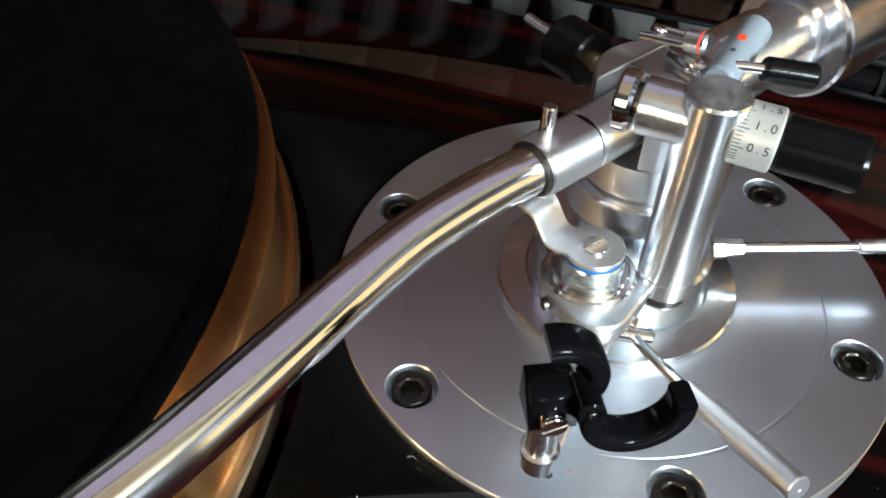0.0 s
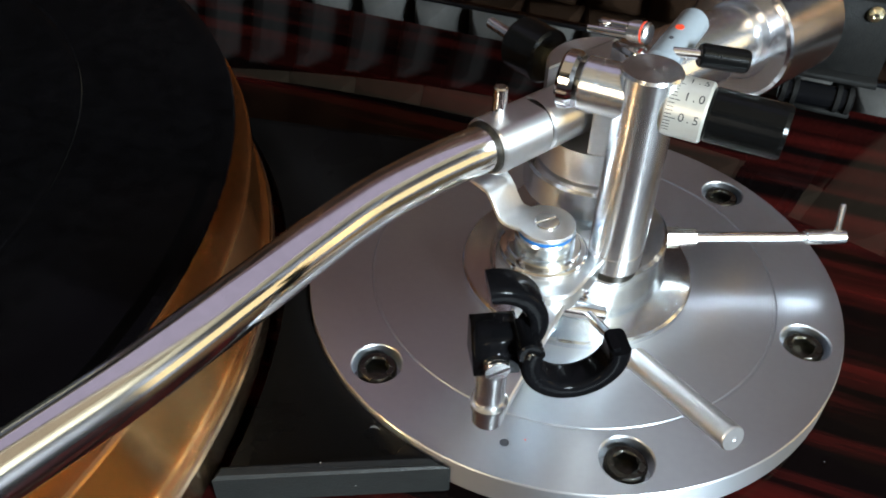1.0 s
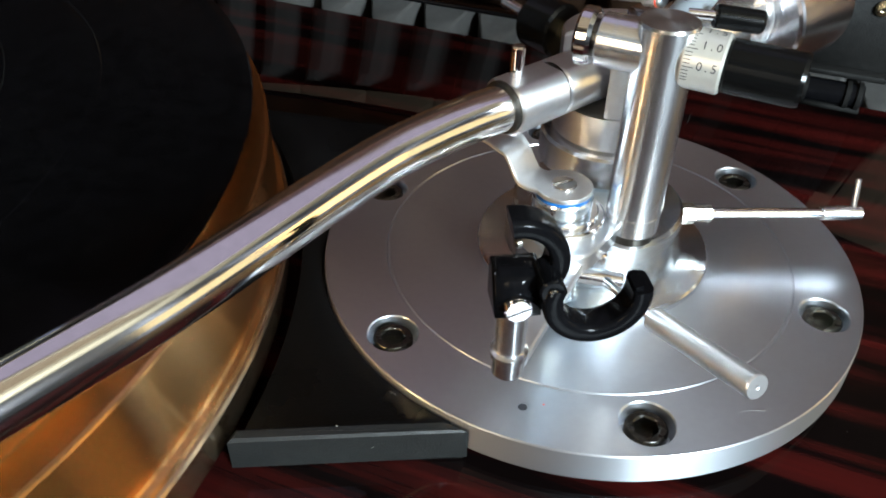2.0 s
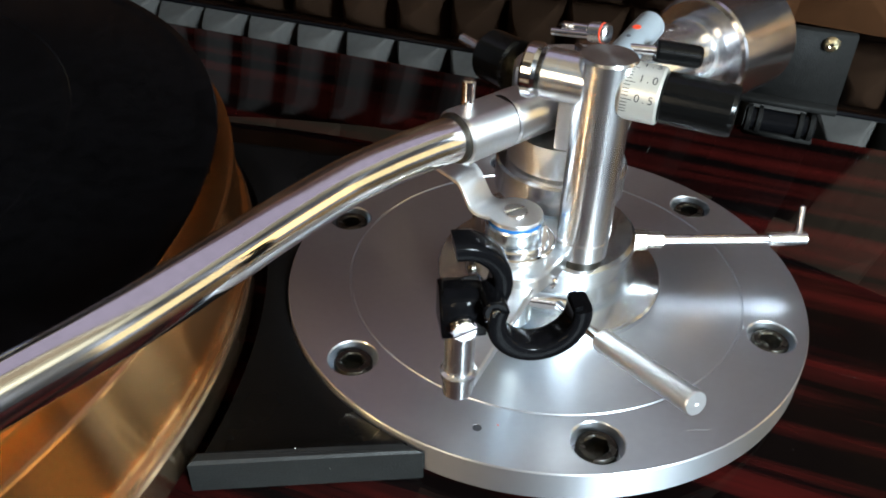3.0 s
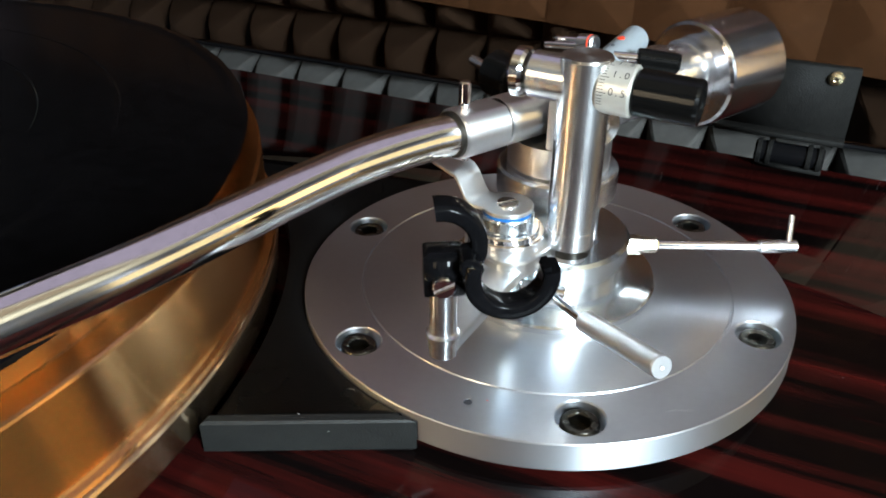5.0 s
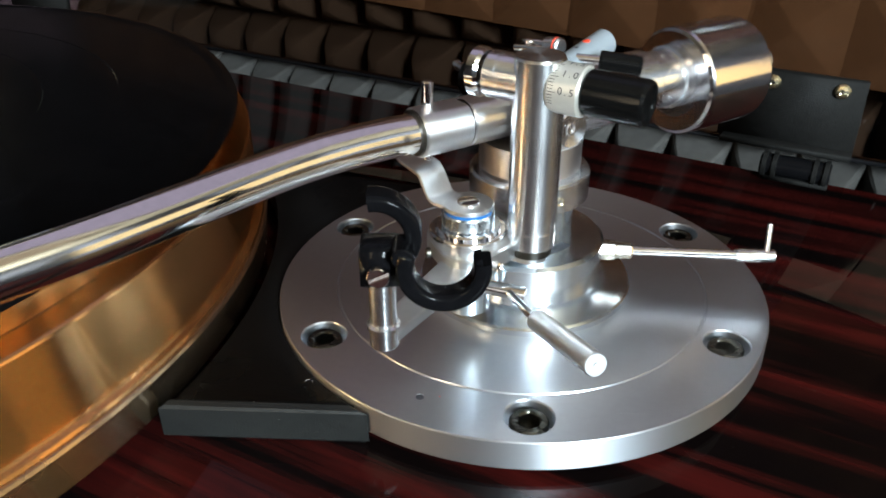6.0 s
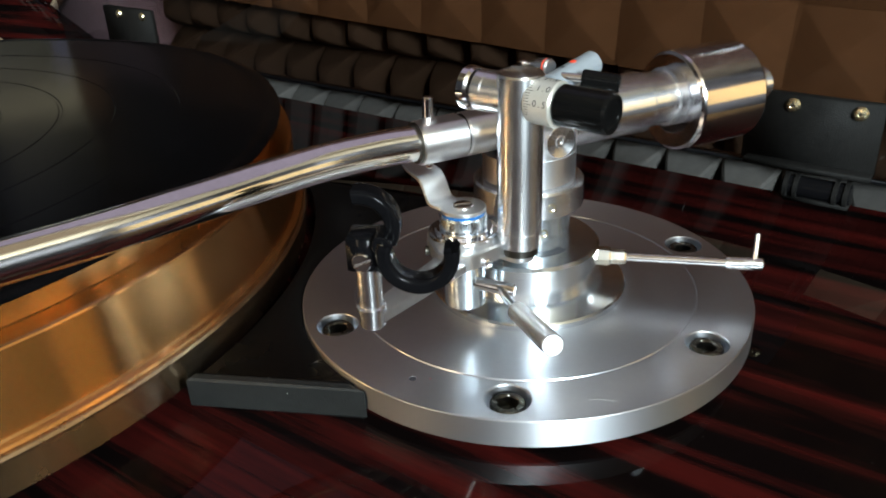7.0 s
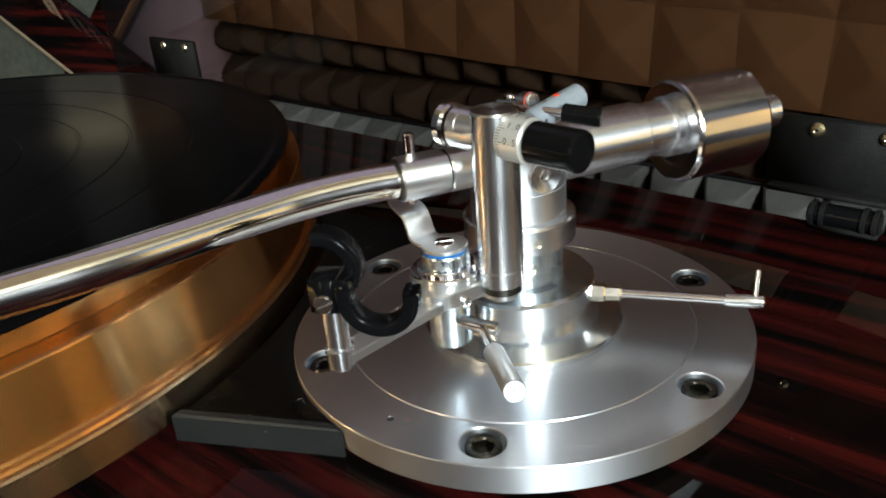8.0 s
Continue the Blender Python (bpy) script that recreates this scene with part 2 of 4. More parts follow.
def lathe(profile, origin=(0, 0, 0), axis=(0, 0, 1), segs=48, bm=None, closed=False):
    """A turned body: profile of (radius, height along the axis). Radius 0 closes to a point."""
    bm = bm or bmesh.new()
    m = basis(origin, axis)
    rings = []
    for r, h in profile:
        if r <= 1e-6:
            rings.append([bm.verts.new(m @ Vector((0, 0, h)))])
        else:
            rings.append([bm.verts.new(m @ Vector((r * math.cos(2 * math.pi * k / segs), r * math.sin(2 * math.pi * k / segs), h))) for k in range(segs)])
    pairs = list(zip(rings, rings[1:])) + ([(rings[-1], rings[0])] if closed else [])
    for a, b in pairs:
        for k in range(segs):
            j = (k + 1) % segs
            if len(a) == 1 and len(b) == 1:
                continue
            if len(a) == 1:
                bm.faces.new((a[0], b[k], b[j]))
            elif len(b) == 1:
                bm.faces.new((a[k], b[0], a[j]))
            else:
                bm.faces.new((a[k], b[k], b[j], a[j]))
    for i in range(1, len(profile) - 1):            # machined edges stay crisp
        (r0, h0), (r1, h1), (r2, h2) = profile[i - 1:i + 2]
        u, v = Vector((r1 - r0, h1 - h0)), Vector((r2 - r1, h2 - h1))
        if u.length > 1e-6 and v.length > 1e-6 and u.angle(v) > radians(10) and len(rings[i]) > 1:
            for k in range(segs):
                e = bm.edges.get((rings[i][k], rings[i][(k + 1) % segs]))
                if e:
                    e.smooth = False
    return bm


def rod(p, q, r, ch=0.25, segs=32, bm=None):
    """A round bar from p to q with chamfered ends."""
    p, q = Vector(p), Vector(q)
    n = (q - p).length
    return lathe([(0, 0), (r - ch, 0), (r, ch), (r, n - ch), (r - ch, n), (0, n)], p, q - p, segs, bm)


def prism(outline, z0, z1, ch=0.4, m=None, bm=None):
    """An extruded outline (counter-clockwise list of x, y) from z0 to z1 with a small chamfer on both rims."""
    bm = bm or bmesh.new()
    m = m or Matrix.Identity(4)
    pts = [Vector((x, y)) for x, y in outline]
    c = len(pts)

    def inset(d):
        out = []
        for k in range(c):
            a, b, e = pts[k - 1], pts[k], pts[(k + 1) % c]
            u, v = (b - a).normalized(), (e - b).normalized()
            n1, n2 = Vector((-u.y, u.x)), Vector((-v.y, v.x))
            s = n1 + n2
            s = s / max(s.dot(n1), 0.35)
            out.append(b + s * d)
        return out

    rings = []
    for d, z in ((ch, z0), (0, z0 + ch), (0, z1 - ch), (ch, z1)):
        rings.append([bm.verts.new(m @ Vector((p.x, p.y, z))) for p in inset(d)])
    for a, b in zip(rings, rings[1:]):
        for k in range(c):
            j = (k + 1) % c
            bm.faces.new((a[k], a[j], b[j], b[k]))
    bm.faces.new(list(reversed(rings[0])))
    bm.faces.new(rings[-1])
    return bm


def box(x0, x1, y0, y1, z0, z1, ch=0.3, m=None, bm=None):
    return prism([(x0, y0), (x1, y0), (x1, y1), (x0, y1)], z0, z1, ch, m, bm)


def tube(points, r, segs=24, bm=None, cap=True, squash=1.0):
    """A round bar swept along points."""
    bm = bm or bmesh.new()
    pts = [Vector(p) for p in points]
    rings, side = [], None
    for k, p in enumerate(pts):
        d = (pts[min(k + 1, len(pts) - 1)] - pts[max(k - 1, 0)]).normalized()
        if side is None:
            side = d.cross(UP) if abs(d.z) < 0.95 else Vector((1, 0, 0))
        side = (side - d * side.dot(d)).normalized()
        up = d.cross(side)
        rings.append([bm.verts.new(p + side * (r * math.cos(2 * math.pi * i / segs)) + up * (r * squash * math.sin(2 * math.pi * i / segs))) for i in range(segs)])
    for a, b in zip(rings, rings[1:]):
        for i in range(segs):
            j = (i + 1) % segs
            bm.faces.new((a[i], a[j], b[j], b[i]))
    if cap:
        bm.faces.new(rings[0])
        bm.faces.new(list(reversed(rings[-1])))
    return bm


def smooth_path(points, steps=10):
    """Catmull-Rom through the points."""
    p = [Vector(q) for q in points]
    p = [p[0] * 2 - p[1]] + p + [p[-1] * 2 - p[-2]]
    out = []
    for k in range(1, len(p) - 2):
        a, b, c, d = p[k - 1:k + 3]
        for s in range(steps):
            t = s / steps
            out.append(0.5 * ((2 * b) + (c - a) * t + (2 * a - 5 * b + 4 * c - d) * t * t + (3 * b - a - 3 * c + d) * t ** 3))
    out.append(p[-2])
    return out


def strip(points, widths, thick, width_dir, bm=None):
    """A flat metal strip through points, with its width along width_dir (one vector, or one for each point)."""
    bm = bm or bmesh.new()
    pts = [Vector(p) for p in points]
    rings = []
    for k, p in enumerate(pts):
        d = (pts[min(k + 1, len(pts) - 1)] - pts[max(k - 1, 0)]).normalized()
        w = Vector(width_dir[k] if isinstance(width_dir, list) else width_dir)
        w = (w - d * w.dot(d)).normalized()
        n = d.cross(w)
        h, t = widths[k] / 2, thick / 2
        rings.append([bm.verts.new(p + w * a + n * b) for a, b in ((-h, -t * 0.6), (-h, t * 0.6), (-h + 0.2, t), (h - 0.2, t), (h, t * 0.6), (h, -t * 0.6), (h - 0.2, -t), (-h + 0.2, -t))])
    for a, b in zip(rings, rings[1:]):
        for i in range(8):
            j = (i + 1) % 8
            bm.faces.new((a[i], a[j], b[j], b[i]))
    bm.faces.new(rings[0])
    bm.faces.new(list(reversed(rings[-1])))
    return bm


def circle(cx, cy, r, n, start=0.0, sweep=360.0):
    return [(cx + r * math.cos(radians(start + sweep * k / n)), cy + r * math.sin(radians(start + sweep * k / n))) for k in range(n)]


def hull(points):
    """Convex outline, counter-clockwise."""
    pts = sorted(set(points))

    def half(seq):
        out = []
        for p in seq:
            while len(out) > 1 and (out[-1][0] - out[-2][0]) * (p[1] - out[-2][1]) - (out[-1][1] - out[-2][1]) * (p[0] - out[-2][0]) <= 0:
                out.pop()
            out.append(p)
        return out[:-1]

    return half(pts) + half(pts[::-1])

# ---- an unseen room added round and above to hold the lamps; only its light is seen ----
TURN_PLINTH = -11.5                                # the plinth stands turned against x
PL = Matrix.Translation((0, 0, 0)) @ pose(0, 0, 0, 0, 0, TURN_PLINTH)


def window(name, x0, x1, z0, z1, bars, bar):
    """An invented plain window round a lamp in the south wall: frame, sill and upright bars."""
    w = tagged(thing(name, ((x0 + x1) / 2, -2000, z0), "unseen window added round a lamp behind the camera, with upright bars", "window"), kind="structure")
    bm = bmesh.new()
    for a, b_, c, d in ((x0, x0 + 30, z0, z1), (x1 - 30, x1, z0, z1), (x0 + 30, x1 - 30, z0, z0 + 30), (x0 + 30, x1 - 30, z1 - 30, z1)):
        box(a, b_, -1950, -1905, c, d, 1, None, bm)
    part("window_frame", bm, M["wall"], w)
    part("window_sill", box(x0 - 40, x1 + 40, -1950, -1850, z0 - 30, z0 - 1, 2), M["ceiling"], w)
    for k in range(bars):
        x = x0 + (x1 - x0) * (k + 1) / (bars + 1)
        part("window_bar", box(x - bar / 2, x + bar / 2, -1945, -1915, z0 + 30, z1 - 30, 1), M["wall"], w)


def room():
    tagged(part("wall_north", box(-2400, 2400, 2000, 2100, -760, 1750, 1), M["wall"]), "plain painted room wall", "wall", kind="structure")
    bm = bmesh.new()
    for y0, y1, z0, z1 in ((-1950, 1490, -760, 1750), (1950, 2000, -760, 1750), (1490, 1950, -760, 630), (1490, 1950, 810, 1750)):
        box(-2400, -2300, y0, y1, z0, z1, 1, None, bm)
    tagged(part("wall_west", bm, M["wall"]), "unseen plain painted wall with a small lamp opening", "wall", kind="structure")
    bm = bmesh.new()
    panes = ((-705, 45, -90, 810), (75, 525, -90, 810), (755, 935, -10, 910), (1425, 1895, -10, 910))
    y = -1950
    for y0, y1, z0, z1 in panes:
        box(2300, 2400, y, y0, -760, 1750, 1, None, bm)
        box(2300, 2400, y0, y1, -760, z0, 1, None, bm)
        box(2300, 2400, y0, y1, z1, 1750, 1, None, bm)
        y = y1
    box(2300, 2400, y, 2000, -760, 1750, 1, None, bm)
    tagged(part("wall_east", bm, M["wall"]), "unseen plain painted wall with low lamp openings", "wall", kind="structure")
    # south wall with its three openings
    bm = bmesh.new()
    openings = ((-1240, -740, 220, 1220), (-640, 940, 150, 1090), (1290, 1970, 620, 1540))
    x = -2400
    for x0, x1, z0, z1 in openings:
        box(x, x0, -2100, -1950, -760, 1750, 1, None, bm)
        box(x0, x1, -2100, -1950, -760, z0, 1, None, bm)
        box(x0, x1, -2100, -1950, z1, 1750, 1, None, bm)
        x = x1
    box(x, 2400, -2100, -1950, -760, 1750, 1, None, bm)
    tagged(part("wall_south", bm, M["wall"]), "unseen plain painted wall with three lamp openings", "wall", kind="structure")
    for k, (x0, x1, z0, z1) in enumerate(openings):
        window("window_%d" % (k + 1), x0, x1, z0, z1, (1, 5, 1)[k], (40, 130, 30)[k])
    # upright bars added before the far east lamp to split its reflection
    w = tagged(thing("window_4", (2250, 1660, -10), "unseen upright bars added to split the far east lamp", "window"), kind="structure")
    for y0, y1 in ((1470, 1505), (1560, 1590), (1640, 1760), (1790, 1830)):
        part("window_bar", box(2225, 2255, y0, y1, -10, 910, 1), M["wall"], w)
    # unseen ceiling round the two overhead lamps, coloured cream for warm reflections
    bm = bmesh.new()
    for x0, x1, y0, y1 in ((-2400, -1510, -2100, 2100), (1410, 2400, -2100, 2100), (-1510, 1410, -2100, -1280), (-1510, -910, -1280, 40),
                           (910, 1410, -1280, 40), (-1510, 1410, 40, 140), (-1510, 1410, 1960, 2100)):
        box(x0, x1, y0, y1, 1751, 1830, 1, None, bm)
    tagged(part("ceiling", bm, M["ceiling"]), "unseen ceiling, cream for a warm reflection in the tube, with two lamp openings", "ceiling", kind="structure")
    tagged(part("floor", box(-2400, 2400, -2100, 2100, -840, -761, 1), M["floor"]), "grey carpeted floor", "floor", kind="structure")


room()

# ---- turntable body ----
plinth = thing("turntable_plinth", (0, 0, -90), "dark red striped wood turntable plinth with glossy lacquer", "turntable plinth")
plinth.rotation_euler = (0, 0, radians(TURN_PLINTH))
part("top_panel", box(-430, 190, -300, 127, -22, 0, 1.5), M["wood"], plinth)
part("plinth_frame", box(-427, 187, -297, 124, -90, -22.1, 1.5), M["wood"], plinth)
cabinet = part("audio_cabinet", box(-460, 230, -330, 135, -760, -90.5, 3, PL), M["slab"])
tagged(cabinet, "dark cabinet carrying the turntable", "cabinet")

C = Vector((-220, -60, 0))
platter = thing("turntable_platter", C, "polished gunmetal bronze turntable platter with stepped rim", "turntable platter")
part("platter_body", lathe([(0, 15.6), (155.6, 15.6), (156.3, 16.1), (156.0, 16.9), (155.0, 17.4), (154.5, 18.0),
                            (154.5, 37.3), (154.3, 37.8), (153.7, 38.1), (147.9, 38.1), (147.5, 38.4), (147.5, 44.8), (147.2, 45.0), (0, 45.0)], C, segs=220), M["gold"], platter, sharp=20)
part("platter_lower_ring", lathe([(0, 4.6), (155.2, 4.6), (156.0, 5.3), (156.3, 13.4), (156.9, 14.0), (157.0, 14.6), (156.6, 15.3), (156.0, 15.59), (0, 15.59)], C, segs=220), M["palegold"], platter, "paler brushed lower ring", sharp=20)
part("bearing_hub", lathe([(0, 0.02), (40, 0.02), (40, 4.59), (0, 4.59)], C), M["bolt"], platter)
part("spindle", lathe([(0, 45.0), (3.6, 45.0), (3.6, 56), (2.4, 58.5), (0, 59.0)], C), M["polished"], platter)

record = thing("vinyl_record", C + Vector((0, 0, 45)), "black vinyl record lying on the bronze platter", "vinyl record")
prof = [(3.7, 45.1), (151.5, 45.1), (151.9, 45.5), (151.5, 46.3), (149.6, 46.6), (147.4, 46.4)]
r = 147.0
for band in (118.0, 97.0, 80.0, 61.0):
    prof += [(r, 46.3), (band + 0.7, 46.3), (band + 0.4, 46.16), (band - 0.4, 46.16), (band - 0.7, 46.3)]
    r = band - 0.8
prof += [(52.0, 46.28), (50.8, 46.6), (3.7, 46.6)]
part("disc", lathe(prof, C, segs=180, closed=True), M["vinyl"], record)
lab = part("record_label", lathe([(3.8, 46.65), (50.0, 46.65), (50.0, 46.8), (3.8, 46.8)], C, segs=96, closed=True), M["label"], record, "plain black paper label")
bm = bmesh.new()
for k, w in enumerate((22, 16, 19)):
    box(C.x + 18, C.x + 18 + w, C.y + 8 - 5 * k, C.y + 9.6 - 5 * k, 46.82, 46.9, 0.02, None, bm)
part("print_bar", bm, M["paper"], lab)

# dark painted spacer between plinth and platter, hollowed round the platter and the arm plate
def slab():
    def arc(c, r, a0, a1, n):
        return [(c[0] + r * math.cos(radians(a0 + (a1 - a0) * k / n)), c[1] + r * math.sin(radians(a0 + (a1 - a0) * k / n))) for k in range(n + 1)]

    plate_side = arc((0, 0), 63.4, -111.0, -232.0, 44)           # from the front round the plate to the back
    left = arc((C.x, C.y), 159.5, 44.0, -3.1, 40)                 # back along the platter
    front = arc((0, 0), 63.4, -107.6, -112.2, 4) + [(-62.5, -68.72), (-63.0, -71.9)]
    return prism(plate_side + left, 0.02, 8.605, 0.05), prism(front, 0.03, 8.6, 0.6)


sl = thing("armboard_spacer", (-45, -60, 0), "black painted spacer slab beside the arm plate, its lit front edge coloured grey", "spacer slab")
body_bm, front_bm = slab()
part("slab_body", body_bm, M["slab"], sl, sharp=50)
# front face as its own part, its light put into the colour
part("front_strip", front_bm, M["strip"], sl, "slab's front edge coloured grey for the light on it, with softened rims", sharp=25)

# ---- round arm plate with six counterbored socket screws ----
R_PLATE, R_BOLT, TOP = 63.0, 55.0, 10.0
bolts = [(R_BOLT * math.cos(radians(-75 + 60 * k)), R_BOLT * math.sin(radians(-75 + 60 * k))) for k in range(6)]
SMALL_HOLE = (-9.6, -53.8)
arm_plate = thing("arm_mounting_plate", (0, 0, 0), "round satin aluminium tonearm mounting plate with six socket screws", "mounting plate")


def plate_top():
    bm = bmesh.new()
    edges = []

    def loop(cx, cy, r, n, z):
        vs = [bm.verts.new((x, y, z)) for x, y in circle(cx, cy, r, n)]
        return vs, [bm.edges.new((vs[k], vs[(k + 1) % n])) for k in range(n)]

    outer, e = loop(0, 0, R_PLATE - 0.25, 180, TOP)
    edges += e
    inner, e = loop(0, 0, 48.35, 144, TOP)
    edges += e
    holes = []
    for cx, cy in bolts:
        v, e = loop(cx, cy, 5.6, 40, TOP)
        edges += e
        holes.append((v, cx, cy, 5.35, 5.2))
    v, e = loop(SMALL_HOLE[0], SMALL_HOLE[1], 0.95, 20, TOP)
    edges += e
    holes.append((v, SMALL_HOLE[0], SMALL_HOLE[1], 0.85, 4.0))
    bmesh.ops.triangle_fill(bm, use_beauty=True, edges=edges)

    def wall(a, ring, shrink_to=None):
        b = [bm.verts.new(p) for p in ring]
        for k in range(len(a)):
            j = (k + 1) % len(a)
            bm.faces.new((a[k], a[j], b[j], b[k]))
        return b

    for v, cx, cy, r, deep in holes:
        n = len(v)
        b = wall(v, [(x, y, TOP - 0.3) for x, y in circle(cx, cy, r, n)])
        b = wall(b, [(x, y, TOP - deep) for x, y in circle(cx, cy, r, n)])
        bm.faces.new(b)
    # the fine turned groove, then the inner field
    b = inner
    for r, z in ((48.15, TOP - 0.35), (47.75, TOP - 0.35), (47.55, TOP), (20.0, TOP)):
        b = wall(b, [(x, y, z) for x, y in circle(0, 0, r, 144)])
    bm.faces.new(b)
    return bm


part("plate_face", plate_top(), M["plate"], arm_plate, sharp=20)
part("plate_rim", lathe([(R_PLATE - 0.25, TOP - 0.01), (R_PLATE, TOP - 0.25), (R_PLATE, 2.9), (R_PLATE - 0.5, 2.4), (20, 2.4)], segs=180), M["edge"], arm_plate, sharp=50)
part("gasket", lathe([(20, 2.35), (59.0, 2.35), (59.0, 0.01), (20, 0.01)], segs=120, closed=True), M["rubber"], arm_plate, "black gasket under the plate")


def socket_screw(parent, x, y, turn):
    m = pose(x, y, 0, 0, 0, turn)
    bm = bmesh.new()
    n, z = 36, TOP - 0.9
    hexa = []
    for k in range(n):
        a = 2 * math.pi * k / n
        h = 2.25 / math.cos((a + math.pi / 6) % (math.pi / 3) - math.pi / 6)
        hexa.append((h * math.cos(a), h * math.sin(a)))
    rings = [[(4.25 * math.cos(2 * math.pi * k / n), 4.25 * math.sin(2 * math.pi * k / n), TOP - 5.1) for k in range(n)],
             [(4.25 * math.cos(2 * math.pi * k / n), 4.25 * math.sin(2 * math.pi * k / n), z - 0.5) for k in range(n)],
             [(3.8 * math.cos(2 * math.pi * k / n), 3.8 * math.sin(2 * math.pi * k / n), z) for k in range(n)],
             [(2.75 * math.cos(2 * math.pi * k / n), 2.75 * math.sin(2 * math.pi * k / n), z) for k in range(n)],
             [(a, b, z - 0.35) for a, b in hexa], [(a, b, z - 2.6) for a, b in hexa]]
    vs = [[bm.verts.new(m @ Vector(p)) for p in ring] for ring in rings]
    for a, b in zip(vs, vs[1:]):
        for k in range(n):
            j = (k + 1) % n
            bm.faces.new((a[k], a[j], b[j], b[k]))
    bm.faces.new(vs[-1])
    return part("socket_screw", bm, M["bolt"], parent, at=(x, y, TOP - 5), sharp=25)


for k, (x, y) in enumerate(bolts):
    socket_screw(arm_plate, x, y, (13, 41, 5, 52, 27, 36)[k])

# an ink-black plug gives the small hole its inner shade
part("dowel_pin", lathe([(0, TOP - 3.8), (0.8, TOP - 3.8), (0.94, TOP - 0.08), (0, TOP - 0.08)], (SMALL_HOLE[0], SMALL_HOLE[1], 0), segs=20), M["ink"], arm_plate, "black plug painting the shade inside the hole")
part("red_mark", lathe([(0, TOP), (0.2, TOP), (0.18, TOP + 0.03), (0, TOP + 0.03)], (-5.6, -52.4, 0), segs=14), M["red"], arm_plate)
# ---- tonearm ----
P0 = Vector((1.0, 1.0, 0.0))                       # pillar axis
arm = thing("tonearm", (P0.x, P0.y, 10), "silver metal tonearm on a pillar, lying parked beside the record", "tonearm")
Q = Vector((0.6, 1.2, 0))


def on_arm(s, z, n=0.0):
    return Q + A * s + N * n + UP * z


part("base_flange", lathe([(0, 10.03), (27.3, 10.03), (27.6, 10.3), (27.6, 11.7), (27.1, 12.2), (21.0, 12.7), (20.4, 12.3), (0, 12.3)], P0, segs=96), M["machined"], arm)
part("base_ring", lathe([(0, 12.3), (19.2, 12.3), (19.8, 12.9), (19.8, 23.2), (18.9, 24.0), (12.0, 24.0), (0, 24.0)], P0, segs=96), M["machined"], arm)
low = part("lower_collar", lathe([(0, 23.0), (11.4, 23.0), (11.4, 34.9), (10.9, 35.4), (0, 35.4)], P0, segs=72), M["zinc"], arm)
ring = part("pillar_ring", lathe([(0, 35.4), (13.8, 35.4), (14.9, 35.9), (14.9, 42.2), (14.4, 42.8), (10.0, 42.9), (0, 42.9)], P0, segs=96), M["turned"], arm)


# clearance slot where the collar enters the base ring, its shade laid on as an ink arc
slot = [(P0.x + q * math.cos(radians(t)), P0.y + q * math.sin(radians(t))) for q, ts in ((13.0, range(-62, -14, 4)), (11.45, range(-18, -66, -4))) for t in ts]
part("collar_slot", prism(slot, 23.9, 24.06, 0.02), M["ink"], low, smooth=False)


def grub(parent, z, r, az, rad=0.9):
    d = Vector((math.cos(radians(az)), math.sin(radians(az)), 0))
    p = P0 + d * (r - 0.25) + UP * z
    part("grub_screw", lathe([(rad + 0.25, 0), (rad + 0.25, 0.32), (rad, 0.34), (rad * 0.5, 0.1), (0, 0.1)], p, d, 20), M["brass"], parent, at=p)


grub(low, 30.2, 11.4, -50)
grub(ring, 38.9, 14.9, -48)

# bearing housing: a round lower body, two cheeks and a channel between them for the arm
house = part("bearing_housing", lathe([(0, 42.9), (11.6, 42.9), (12.5, 43.4), (12.5, 50.69), (12.0, 50.7), (0, 50.6)], P0, segs=72), M["brushed"], arm)


def cheek(side):
    m = basis(P0, UP, A)
    pts = hull([p for p in circle(0, 0, 12.5, 96) if p[1] > 6.4] + [(-10.7, 6.4), (10.7, 6.4)])
    pts = [(x, y * side) for x, y in pts]
    return prism(pts if side > 0 else pts[::-1], 50.7, 64.6, 0.5, m)


y_side = basis(on_arm(0, 0, 0), UP, A).to_3x3() @ Vector((0, 1, 0))
near = 1 if y_side.dot(N) > 0 else -1
part("bearing_cheek", cheek(near), M["brushed"], house)
part("bearing_cheek", cheek(-near), M["brushed"], house)
SCREW = P0 + A * 1.2 + N * 13.1 + UP * 55.9
scr = part("pivot_screw", lathe([(0, -1.2), (4.3, -1.2), (4.3, 0.2), (4.1, 0.4), (3.9, 0.35), (1.6, 0.05), (1.4, 0.3), (0.9, 0.3), (0.8, -0.2), (0, -0.2)], SCREW, N, 40), M["turned"], arm, axis=N)
part("screw_slot", rod(SCREW + N * 0.1, SCREW + N * 0.25, 0.5, 0.15, 16), M["bolt"], scr)
# lateral balance rod with its black knob on the far side
part("side_boss", lathe([(0, 0), (4.4, 0), (4.4, 2.2), (2.2, 4.2), (2.2, 13), (0, 13)], on_arm(3, 57.2, -12.0), -N, 36), M["brass"], arm)
part("side_knob", lathe([(0, 0), (5.6, 0), (6.2, 0.6), (6.2, 9.0), (5.6, 9.8), (0, 9.8)], on_arm(3.3, 57.0, -18.6), -N, 48), M["rubber"], arm, "round black lateral balance knob")
part("side_rod", rod(on_arm(3.4, 57.0, -27), on_arm(4.6, 57.0, -39.6), 1.35, 0.2, 24), M["turned"], arm)


